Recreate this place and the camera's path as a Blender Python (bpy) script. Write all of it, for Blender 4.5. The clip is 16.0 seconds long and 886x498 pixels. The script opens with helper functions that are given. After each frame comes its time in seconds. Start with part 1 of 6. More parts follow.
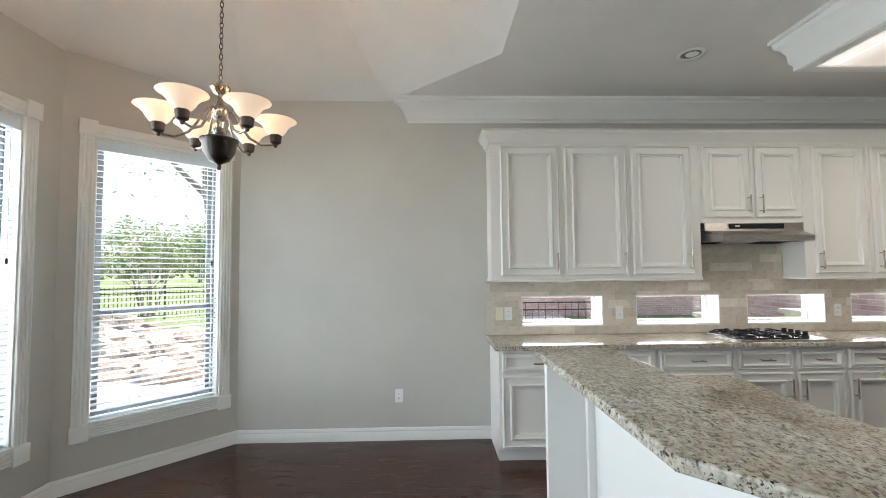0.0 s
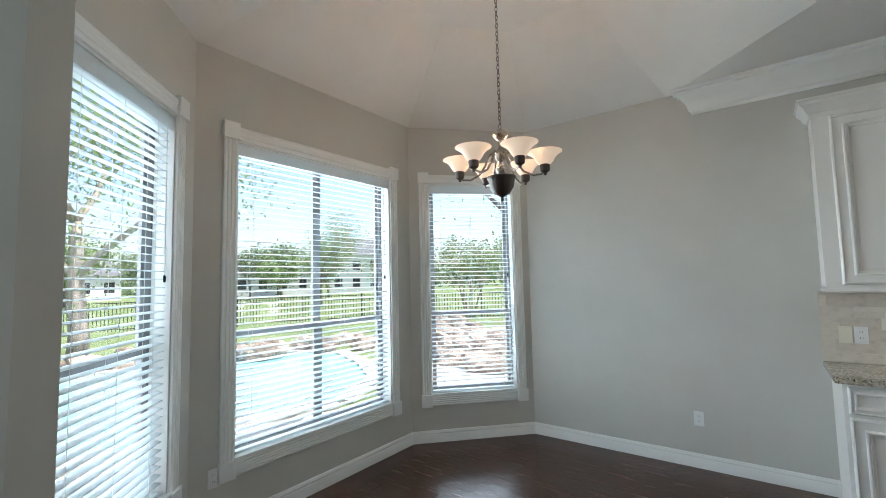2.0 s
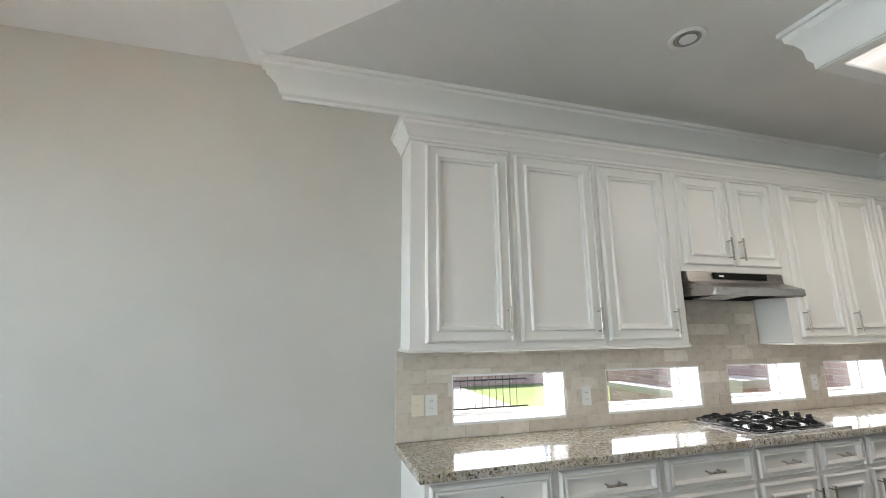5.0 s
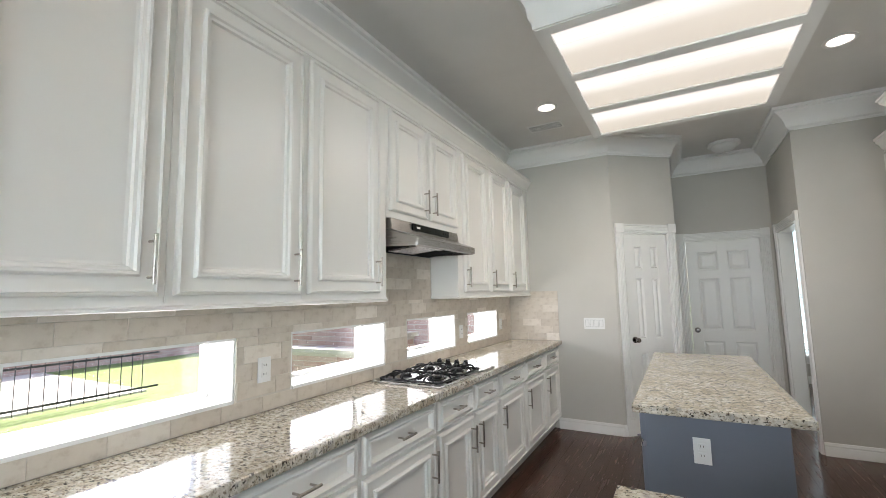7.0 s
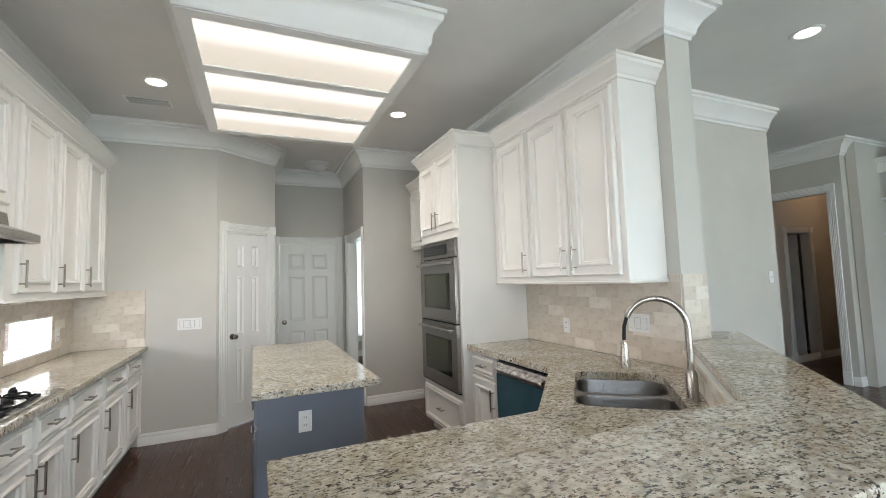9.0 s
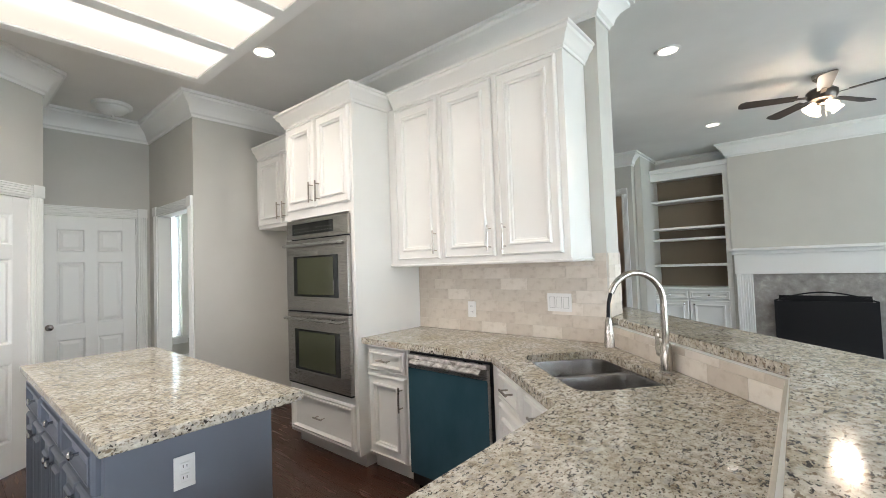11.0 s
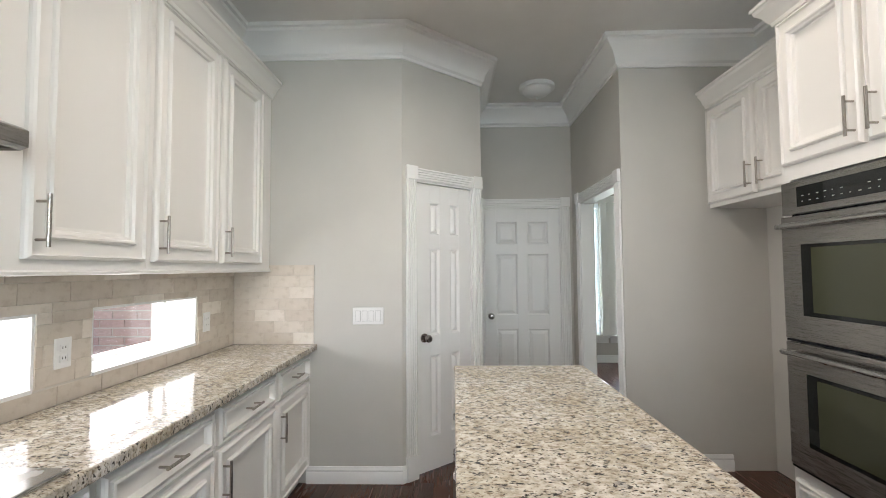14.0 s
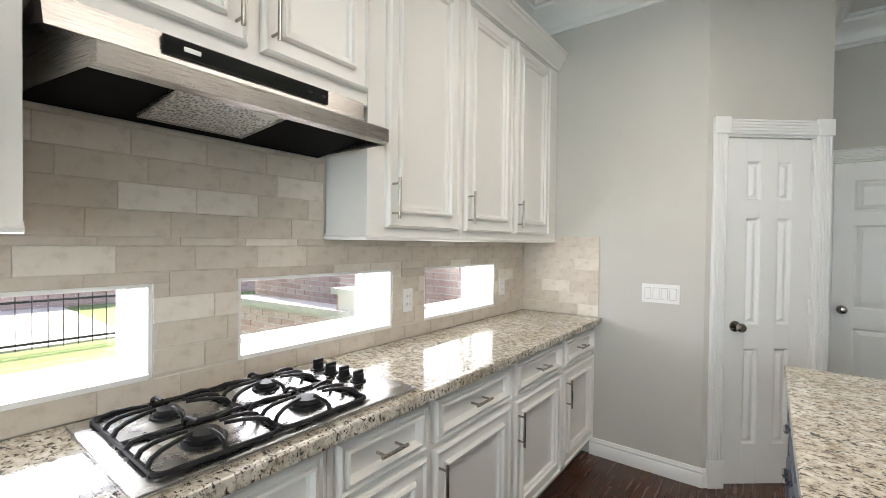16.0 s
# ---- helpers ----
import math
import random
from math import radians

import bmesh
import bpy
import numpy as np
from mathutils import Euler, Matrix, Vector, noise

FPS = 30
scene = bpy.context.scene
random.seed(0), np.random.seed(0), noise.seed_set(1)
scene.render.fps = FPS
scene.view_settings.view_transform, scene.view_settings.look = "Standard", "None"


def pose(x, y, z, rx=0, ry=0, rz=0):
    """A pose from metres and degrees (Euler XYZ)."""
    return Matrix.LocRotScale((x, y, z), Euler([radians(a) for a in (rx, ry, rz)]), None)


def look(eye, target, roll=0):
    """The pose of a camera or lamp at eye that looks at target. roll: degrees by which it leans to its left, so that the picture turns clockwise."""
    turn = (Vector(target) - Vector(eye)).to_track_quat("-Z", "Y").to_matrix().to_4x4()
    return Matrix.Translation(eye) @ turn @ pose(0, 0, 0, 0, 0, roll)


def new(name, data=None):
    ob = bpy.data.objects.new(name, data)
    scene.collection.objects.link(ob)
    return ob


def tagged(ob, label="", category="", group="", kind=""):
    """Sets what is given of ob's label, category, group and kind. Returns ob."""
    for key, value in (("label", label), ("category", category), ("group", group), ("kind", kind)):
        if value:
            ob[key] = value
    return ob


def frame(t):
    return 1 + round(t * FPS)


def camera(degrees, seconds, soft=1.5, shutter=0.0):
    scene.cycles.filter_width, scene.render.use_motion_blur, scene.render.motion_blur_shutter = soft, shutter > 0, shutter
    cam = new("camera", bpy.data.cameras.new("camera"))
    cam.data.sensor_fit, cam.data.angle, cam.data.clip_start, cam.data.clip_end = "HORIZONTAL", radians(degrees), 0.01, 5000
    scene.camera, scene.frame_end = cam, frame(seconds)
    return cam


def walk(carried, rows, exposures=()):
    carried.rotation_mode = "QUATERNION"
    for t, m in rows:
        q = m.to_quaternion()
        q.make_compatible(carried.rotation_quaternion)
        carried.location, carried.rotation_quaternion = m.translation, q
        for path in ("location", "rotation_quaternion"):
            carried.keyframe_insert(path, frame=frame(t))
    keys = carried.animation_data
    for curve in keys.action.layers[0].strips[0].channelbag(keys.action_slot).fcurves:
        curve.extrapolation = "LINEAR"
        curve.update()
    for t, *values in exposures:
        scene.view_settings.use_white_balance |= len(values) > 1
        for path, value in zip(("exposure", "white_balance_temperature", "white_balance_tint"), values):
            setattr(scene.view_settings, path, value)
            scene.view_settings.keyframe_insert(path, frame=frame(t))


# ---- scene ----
cam = camera(92.2, 16.0, 0.85)
PATH = [
    (0, (0.797, 1.395, 1.501), (0.852, 3.392, 1.602), -0.5),
    (0.5, (0.926, 1.29, 1.505), (0.317, 3.192, 1.621), 0.0),
    (1, (0.973, 1.23, 1.5), (-0.003, 2.972, 1.625), -0.4),
    (1.5, (0.981, 1.218, 1.492), (-0.174, 2.845, 1.618), -1.3),
    (2, (0.977, 1.246, 1.538), (-0.214, 2.846, 1.685), -1.3),
    (2.5, (0.938, 1.397, 1.559), (-0.229, 2.999, 1.825), -1.1),
    (3, (0.878, 1.602, 1.577), (-0.25, 3.214, 1.939), -0.6),
    (3.5, (0.845, 1.864, 1.553), (-0.075, 3.596, 1.942), -0.1),
    (4, (0.827, 2.178, 1.552), (0.339, 4.072, 1.97), 0.4),
    (4.5, (0.829, 2.5, 1.482), (0.921, 4.45, 1.916), 0.3),
    (5, (0.822, 2.808, 1.492), (1.391, 4.684, 1.888), -0.6),
    (7.3, (1.167, 3.57, 1.431), (2.993, 4.364, 1.616), -0.7),
    (7.5, (1.17, 3.572, 1.438), (3.049, 4.239, 1.607), -0.3),
    (8, (1.075, 3.604, 1.431), (3.068, 3.662, 1.592), -1.0),
    (8.5, (0.967, 3.67, 1.485), (2.903, 3.185, 1.62), -1.7),
    (9, (0.947, 3.765, 1.456), (2.773, 2.961, 1.599), -1.8),
    (9.5, (1.045, 3.934, 1.446), (2.67, 2.775, 1.574), -2.2),
    (9.7, (1.088, 3.983, 1.441), (2.648, 2.738, 1.564), -2.3),
    (11.8, (2.188, 4.094, 1.401), (3.433, 2.53, 1.457), -1.7),
    (12, (2.268, 4.066, 1.425), (3.649, 2.621, 1.459), -1.9),
    (12.5, (2.468, 3.978, 1.424), (4.073, 2.786, 1.457), -1.9),
    (13, (2.624, 3.92, 1.406), (4.406, 3.011, 1.451), -1.7),
    (13.5, (2.818, 3.859, 1.39), (4.755, 3.368, 1.471), -1.3),
    (14, (2.957, 3.788, 1.413), (4.954, 3.833, 1.506), -0.4),
    (14.5, (3.01, 3.797, 1.419), (4.946, 4.286, 1.515), 0.0),
    (15, (3.004, 3.812, 1.433), (4.833, 4.617, 1.495), 0.3),
    (15.5, (2.995, 3.819, 1.391), (4.709, 4.851, 1.407), 0.9),
    (16, (2.975, 3.844, 1.393), (4.565, 5.057, 1.364), 0.7),
]
walk(cam, [(t, look(eye, target, roll)) for t, eye, target, roll in PATH], [(0, 1.46, 6600, 15), (1, 1.15, 6300, 12), (3, 1.08, 6200, 12), (5, 1.50, 6500, 14), (7.5, 1.72, 6500, 15), (8.5, 1.70, 6500, 14), (9.5, 1.89, 6500, 14), (11.8, 2.12, 6500, 16), (13, 2.06, 6500, 16), (14, 1.84, 6500, 16), (16, 1.84, 6500, 14)])

# ---------------------------------------------------------------- light
world = bpy.data.worlds.new("sky")
scene.world = world
world.use_nodes = True
_nt = world.node_tree
_sky = _nt.nodes.new("ShaderNodeTexSky")
_sky.sky_type = "NISHITA"
_sky.sun_disc = False
_sky.dust_density, _sky.ozone_density = 2.0, 0.6
_sky.sun_elevation, _sky.sun_rotation = radians(63.4), radians(53)
_nt.links.new(_sky.outputs[0], _nt.nodes["Background"].inputs[0])
_nt.nodes["Background"].inputs[1].default_value = 0.15
sun_data = bpy.data.lights.new("sun", "SUN")
sun_data.energy, sun_data.angle, sun_data.color = 5.0, radians(0.6), (1, 0.95, 0.87)
sun = new("sun", sun_data)
sun.matrix_world = look((4.0, 3.0, 10), (0, 0, 0))


def area_lamp(name, m, sx, sy, watts, color):
    d = bpy.data.lights.new(name, "AREA")
    d.shape, d.size, d.size_y, d.energy, d.color = "RECTANGLE", sx, sy, watts, color
    o = new(name, d)
    o.matrix_world = m
    return o


def point_lamp(name, p, watts, color, radius=0.04):
    d = bpy.data.lights.new(name, "POINT")
    d.energy, d.color, d.shadow_soft_size = watts, color, radius
    o = new(name, d)
    o.location = p
    return o


DAY = (0.80, 0.93, 1.0)
WARM = (1.0, 0.80, 0.58)


# ---------------------------------------------------------------- materials
def mat(name, color, rough=0.5, metal=0.0, spec=0.5):
    m = bpy.data.materials.new(name)
    m.use_nodes = True
    b = m.node_tree.nodes["Principled BSDF"]
    b.inputs["Base Color"].default_value = (*color, 1)
    b.inputs["Roughness"].default_value = rough
    b.inputs["Metallic"].default_value = metal
    b.inputs["Specular IOR Level"].default_value = spec
    return m


def nodes_of(m):
    return m.node_tree, m.node_tree.nodes["Principled BSDF"]


def coords(nt, scale=(1, 1, 1), kind="Object"):
    t = nt.nodes.new("ShaderNodeTexCoord")
    mp = nt.nodes.new("ShaderNodeMapping")
    mp.inputs["Scale"].default_value = scale
    nt.links.new(t.outputs[kind], mp.inputs[0])
    return mp.outputs[0]


def noise_tex(nt, vec, scale, detail=4.0, rough=0.55):
    n = nt.nodes.new("ShaderNodeTexNoise")
    n.inputs["Scale"].default_value, n.inputs["Detail"].default_value, n.inputs["Roughness"].default_value = scale, detail, rough
    if vec is not None:
        nt.links.new(vec, n.inputs["Vector"])
    return n.outputs[0]


def ramp(nt, fac, stops):
    r = nt.nodes.new("ShaderNodeValToRGB")
    el = r.color_ramp.elements
    while len(el) < len(stops):
        el.new(0.5)
    for e, (p, c) in zip(el, stops):
        e.position, e.color = p, (*c, 1)
    nt.links.new(fac, r.inputs[0])
    return r.outputs[0]


def mix(nt, a, b, fac, mode="MIX"):
    n = nt.nodes.new("ShaderNodeMix")
    n.data_type, n.blend_type = "RGBA", mode
    for sock, v in ((n.inputs[0], fac), (n.inputs[6], a), (n.inputs[7], b)):
        if isinstance(v, (int, float)):
            sock.default_value = v
        elif isinstance(v, tuple):
            sock.default_value = (*v, 1)
        else:
            nt.links.new(v, sock)
    return n.outputs[2]


def bump(nt, bsdf, height, strength=0.2, dist=0.01):
    n = nt.nodes.new("ShaderNodeBump")
    n.inputs["Strength"].default_value, n.inputs["Distance"].default_value = strength, dist
    nt.links.new(height, n.inputs["Height"])
    nt.links.new(n.outputs[0], bsdf.inputs["Normal"])


def painted(name, color, rough=0.6, tex=160.0, strength=0.08, vary=0.04):
    m = mat(name, color, rough)
    nt, b = nodes_of(m)
    v = coords(nt)
    lo = tuple(c * (1 - vary) for c in color)
    hi = tuple(min(1, c * (1 + vary)) for c in color)
    nt.links.new(ramp(nt, noise_tex(nt, v, 1.7, 5), [(0.3, lo), (0.7, hi)]), b.inputs["Base Color"])
    bump(nt, b, noise_tex(nt, v, tex, 3), strength, 0.002)
    return m


WALL = painted("greige_wall_paint", (0.56, 0.545, 0.50), 0.7, 120, 0.18)
CEIL = painted("flat_ceiling_paint", (0.76, 0.75, 0.72), 0.85, 90, 0.2)
WHITE = painted("white_semi_gloss", (0.79, 0.775, 0.735), 0.30, 60, 0.03, 0.02)
TRIM = painted("white_trim", (0.81, 0.81, 0.785), 0.35, 60, 0.03, 0.02)
GREY = painted("slate_grey_paint", (0.155, 0.175, 0.215), 0.4, 60, 0.04, 0.05)
PLASTIC = mat("white_plastic", (0.80, 0.80, 0.78), 0.3)
ALMOND = mat("almond_plastic", (0.78, 0.73, 0.60), 0.3)
DARKSLOT = mat("dark_slot", (0.05, 0.05, 0.05), 0.6)
BLACK = mat("black_enamel", (0.010, 0.010, 0.011), 0.5, 0.0, 0.25)
BLACKGLASS = mat("black_glass", (0.01, 0.011, 0.01), 0.04)
CHROME = mat("chrome", (0.75, 0.75, 0.75), 0.12, 1.0)
DARKCHROME = mat("dark_polished_metal", (0.28, 0.26, 0.24), 0.14, 1.0)
BRONZE = mat("dark_bronze", (0.10, 0.085, 0.075), 0.3, 1.0)
ALU = mat("grey_aluminium", (0.25, 0.26, 0.27), 0.45, 0.3)
SLAT = mat("white_blind_slat", (0.82, 0.84, 0.84), 0.5)
_sn, _sb = SLAT.node_tree, SLAT.node_tree.nodes["Principled BSDF"]
_tl, _sm = _sn.nodes.new("ShaderNodeBsdfTranslucent"), _sn.nodes.new("ShaderNodeMixShader")
_tl.inputs[0].default_value = (0.78, 0.84, 0.86, 1)
_sm.inputs[0].default_value = 0.45
_sn.links.new(_sb.outputs[0], _sm.inputs[1])
_sn.links.new(_tl.outputs[0], _sm.inputs[2])
_sn.links.new(_sm.outputs[0], _sn.nodes["Material Output"].inputs[0])
CORD = mat("white_cord", (0.7, 0.7, 0.68), 0.8)


def brushed(name, color, rough=0.28, scale=(1, 1, 120)):
    m = mat(name, color, rough, 1.0)
    nt, b = nodes_of(m)
    f = noise_tex(nt, coords(nt, scale), 12, 3)
    nt.links.new(ramp(nt, f, [(0.3, (rough * 0.7,) * 3), (0.7, (rough * 1.5,) * 3)]), b.inputs["Roughness"])
    bump(nt, b, f, 0.04, 0.001)
    return m


STEEL = brushed("brushed_steel", (0.36, 0.34, 0.315))
BRIGHTSTEEL = brushed("bright_steel", (0.50, 0.49, 0.47), 0.24)
# black enamel with the unlit shade under the hood put into its colour
UNDERSIDE = mat("shaded_black_enamel", (0.004, 0.004, 0.004), 0.7, 0.0, 0.08)
GAP_SHADE_MARKS = mat("grey_gap_shade_and_marks", (0.45, 0.45, 0.43), 0.6)
NICKEL = brushed("brushed_nickel", (0.40, 0.37, 0.33), 0.25, (80, 80, 1))
SINKSTEEL = brushed("satin_steel", (0.20, 0.195, 0.19), 0.28, (25, 25, 25))


def granite():
    m = mat("cream_granite", (0.6, 0.57, 0.5), 0.08)
    nt, b = nodes_of(m)
    v = coords(nt, (1.35, 1.0, 1.1))
    base = ramp(nt, noise_tex(nt, v, 36, 7, 0.66), [(0.30, (0.21, 0.18, 0.135)), (0.40, (0.42, 0.38, 0.31)), (0.50, (0.575, 0.535, 0.46)), (0.66, (0.74, 0.715, 0.65))])
    cloud = ramp(nt, noise_tex(nt, coords(nt), 5.5, 4), [(0.35, (0.78, 0.74, 0.66)), (0.65, (1, 1, 1))])
    c = mix(nt, base, cloud, 1.0, "MULTIPLY")
    f2 = noise_tex(nt, coords(nt, (1.7, 1.0, 1.3)), 58, 4, 0.55)
    brown = ramp(nt, f2, [(0.57, (0, 0, 0)), (0.64, (0.85, 0.85, 0.85))])
    c = mix(nt, c, (0.17, 0.12, 0.075), brown)
    f4 = noise_tex(nt, coords(nt, (1.3, 1.0, 1.0)), 26, 3, 0.5)
    grey = ramp(nt, f4, [(0.60, (0, 0, 0)), (0.68, (0.6, 0.6, 0.6))])
    c = mix(nt, c, (0.33, 0.32, 0.30), grey)
    f1 = noise_tex(nt, coords(nt, (1.9, 1.0, 1.4)), 52, 5, 0.6)
    black = ramp(nt, f1, [(0.385, (1, 1, 1)), (0.42, (0, 0, 0))])
    c = mix(nt, c, (0.045, 0.038, 0.032), black)
    f3 = noise_tex(nt, coords(nt, (1.5, 1.0, 1.2)), 85, 3, 0.5)
    fleck = ramp(nt, f3, [(0.325, (1, 1, 1)), (0.36, (0, 0, 0))])
    c = mix(nt, c, (0.012, 0.011, 0.011), fleck)
    nt.links.new(c, b.inputs["Base Color"])
    nt.links.new(ramp(nt, noise_tex(nt, v, 20, 2), [(0.3, (0.05,) * 3), (0.7, (0.12,) * 3)]), b.inputs["Roughness"])
    return m


GRANITE = granite()


def wood_floor():
    m = mat("dark_hardwood", (0.08, 0.035, 0.02), 0.28)
    nt, b = nodes_of(m)
    info = nt.nodes.new("ShaderNodeObjectInfo")
    geo = nt.nodes.new("ShaderNodeNewGeometry")
    r = mix(nt, info.outputs["Random"], geo.outputs["Random Per Island"], 0.5)
    tone = ramp(nt, r, [(0.15, (0.050, 0.021, 0.013)), (0.5, (0.066, 0.028, 0.017)), (0.85, (0.084, 0.036, 0.022))])
    v = coords(nt, (1.2, 14, 1))
    grain = ramp(nt, noise_tex(nt, v, 6, 6, 0.65), [(0.3, (0.82, 0.79, 0.77)), (0.7, (1.08, 1.05, 1.03))])
    nt.links.new(mix(nt, tone, grain, 1.0, "MULTIPLY"), b.inputs["Base Color"])
    nt.links.new(ramp(nt, noise_tex(nt, v, 3, 2), [(0.3, (0.22,) * 3), (0.7, (0.29,) * 3)]), b.inputs["Roughness"])
    bump(nt, b, noise_tex(nt, v, 10, 4), 0.02, 0.002)
    return m


WOOD = wood_floor()
SUBFLOOR = mat("dark_joint", (0.02, 0.012, 0.008), 0.7)


def stone_tile():
    m = mat("tumbled_marble_tile", (0.6, 0.55, 0.48), 0.45)
    nt, b = nodes_of(m)
    info = nt.nodes.new("ShaderNodeObjectInfo")
    tone = ramp(nt, info.outputs["Random"], [(0.0, (0.57, 0.51, 0.44)), (0.45, (0.605, 0.55, 0.475)), (0.80, (0.645, 0.59, 0.515)), (0.94, (0.73, 0.68, 0.61)), (1.0, (0.77, 0.73, 0.66))])
    v = coords(nt)
    vein = ramp(nt, noise_tex(nt, v, 14, 7, 0.65), [(0.30, (0.78, 0.73, 0.67)), (0.50, (1, 0.985, 0.965)), (0.75, (1.07, 1.06, 1.05))])
    nt.links.new(mix(nt, tone, vein, 1.0, "MULTIPLY"), b.inputs["Base Color"])
    bump(nt, b, noise_tex(nt, v, 60, 4), 0.12, 0.003)
    return m


TILE = stone_tile()
GROUT = painted("cream_grout", (0.60, 0.56, 0.50), 0.9, 200, 0.2)


def glowing(name, color, strength):
    m = mat(name, color, 0.4)
    b = m.node_tree.nodes["Principled BSDF"]
    b.inputs["Emission Color"].default_value = (*color, 1)
    b.inputs["Emission Strength"].default_value = strength
    return m


def clear_glass():
    m = bpy.data.materials.new("window_glass")
    m.use_nodes = True
    nt = m.node_tree
    nt.nodes.remove(nt.nodes["Principled BSDF"])
    tr, gl, mx = (nt.nodes.new(k) for k in ("ShaderNodeBsdfTransparent", "ShaderNodeBsdfGlossy", "ShaderNodeMixShader"))
    gl.inputs["Roughness"].default_value = 0.02
    mx.inputs[0].default_value = 0.05
    nt.links.new(tr.outputs[0], mx.inputs[1])
    nt.links.new(gl.outputs[0], mx.inputs[2])
    nt.links.new(mx.outputs[0], nt.nodes["Material Output"].inputs[0])
    return m


GLASS = clear_glass()


def lit_diffuser():
    """Acrylic sheet lit by one tube behind each panel."""
    m = mat("lit_diffuser", (0.5, 0.48, 0.44), 0.4)
    nt, b = nodes_of(m)
    sep = nt.nodes.new("ShaderNodeSeparateXYZ")
    nt.links.new(coords(nt), sep.inputs[0])
    off, div, fr = (nt.nodes.new("ShaderNodeMath") for _ in range(3))
    off.operation, div.operation, fr.operation = "SUBTRACT", "DIVIDE", "FRACT"
    off.inputs[1].default_value, div.inputs[1].default_value = 3.30, 0.61
    nt.links.new(sep.outputs[0], off.inputs[0])
    nt.links.new(off.outputs[0], div.inputs[0])
    nt.links.new(div.outputs[0], fr.inputs[0])
    nt.links.new(ramp(nt, fr.outputs[0], [(0.0, (0.62, 0.58, 0.51)), (0.20, (0.80, 0.78, 0.73)), (0.32, (0.76, 0.73, 0.67)), (0.50, (0.52, 0.475, 0.40)), (0.85, (0.47, 0.425, 0.35))]), b.inputs["Emission Color"])
    b.inputs["Emission Strength"].default_value = 0.37
    return m


LIGHTPANEL = lit_diffuser()
CANLIGHT = glowing("lit_can_lens", (1.0, 0.93, 0.82), 1.5)
SHADEGLASS = glowing("lit_alabaster_glass", (1.0, 0.76, 0.55), 0.21)


# ---------------------------------------------------------------- geometry helpers
def part(name, bm, material, parent=None, label=""):
    """One mesh object from a bmesh, under a thing or a part."""
    me = bpy.data.meshes.new(name)
    bmesh.ops.recalc_face_normals(bm, faces=bm.faces)
    bm.to_mesh(me)
    bm.free()
    me.materials.append(material)
    o = new(name, me)
    o.parent = parent
    if label:
        o["label"] = label
    return o


def smooth(o, angle=35):
    for p in o.data.polygons:
        p.use_smooth = True
    if angle < 180:
        me = o.data
        bm = bmesh.new()
        bm.from_mesh(me)
        for e in bm.edges:
            if len(e.link_faces) == 2 and e.calc_face_angle(0) > radians(angle):
                e.smooth = False
        bm.to_mesh(me)
        bm.free()
    return o


def thing(name, label, category, m=Matrix(), group="", kind=""):
    o = new(name)
    o.empty_display_size = 0.1
    o.matrix_world = m
    return tagged(o, label, category, group, kind)


def add_box(bm, x0, y0, z0, x1, y1, z1, m=None):
    c = [(x, y, z) for z in (z0, z1) for y in (y0, y1) for x in (x0, x1)]
    vs = [bm.verts.new((m @ Vector(p)) if m else p) for p in c]
    for f in ((0, 2, 3, 1), (4, 5, 7, 6), (0, 1, 5, 4), (2, 6, 7, 3), (0, 4, 6, 2), (1, 3, 7, 5)):
        bm.faces.new([vs[i] for i in f])
    return bm


def boxm(x0, y0, z0, x1, y1, z1, bev=0.0, seg=2):
    bm = add_box(bmesh.new(), min(x0, x1), min(y0, y1), min(z0, z1), max(x0, x1), max(y0, y1), max(z0, z1))
    if bev:
        bmesh.ops.bevel(bm, geom=bm.edges[:], offset=bev, segments=seg, profile=0.7, affect="EDGES")
    return bm


def prism(poly, z0, z1, bev=0.0, seg=3):
    """An upright prism over a plan polygon."""
    bm = bmesh.new()
    lo = [bm.verts.new((x, y, z0)) for x, y in poly]
    hi = [bm.verts.new((x, y, z1)) for x, y in poly]
    n = len(poly)
    bm.faces.new(lo[::-1])
    bm.faces.new(hi)
    for i in range(n):
        bm.faces.new((lo[i], lo[(i + 1) % n], hi[(i + 1) % n], hi[i]))
    if bev:
        bmesh.ops.bevel(bm, geom=[e for e in bm.edges if abs(e.verts[0].co.z - e.verts[1].co.z) < 1e-6], offset=bev, segments=seg, profile=0.6, affect="EDGES")
    return bm


def lathe(profile, seg=24, m=None, bm=None):
    """A turned body: profile of (radius, height) about z."""
    bm = bm or bmesh.new()
    rings = []
    for r, z in profile:
        ring = []
        for i in range(seg if r > 1e-5 else 1):
            a = 2 * math.pi * i / seg
            p = Vector((r * math.cos(a), r * math.sin(a), z))
            ring.append(bm.verts.new(m @ p if m else p))
        rings.append(ring)
    for a, b in zip(rings, rings[1:]):
        for i in range(seg):
            j = (i + 1) % seg
            if len(a) == 1 and len(b) > 1:
                bm.faces.new((a[0], b[i], b[j]))
            elif len(b) == 1 and len(a) > 1:
                bm.faces.new((a[i], b[0], a[j]))
            elif len(a) > 1:
                bm.faces.new((a[i], a[j], b[j], b[i]))
    return bm


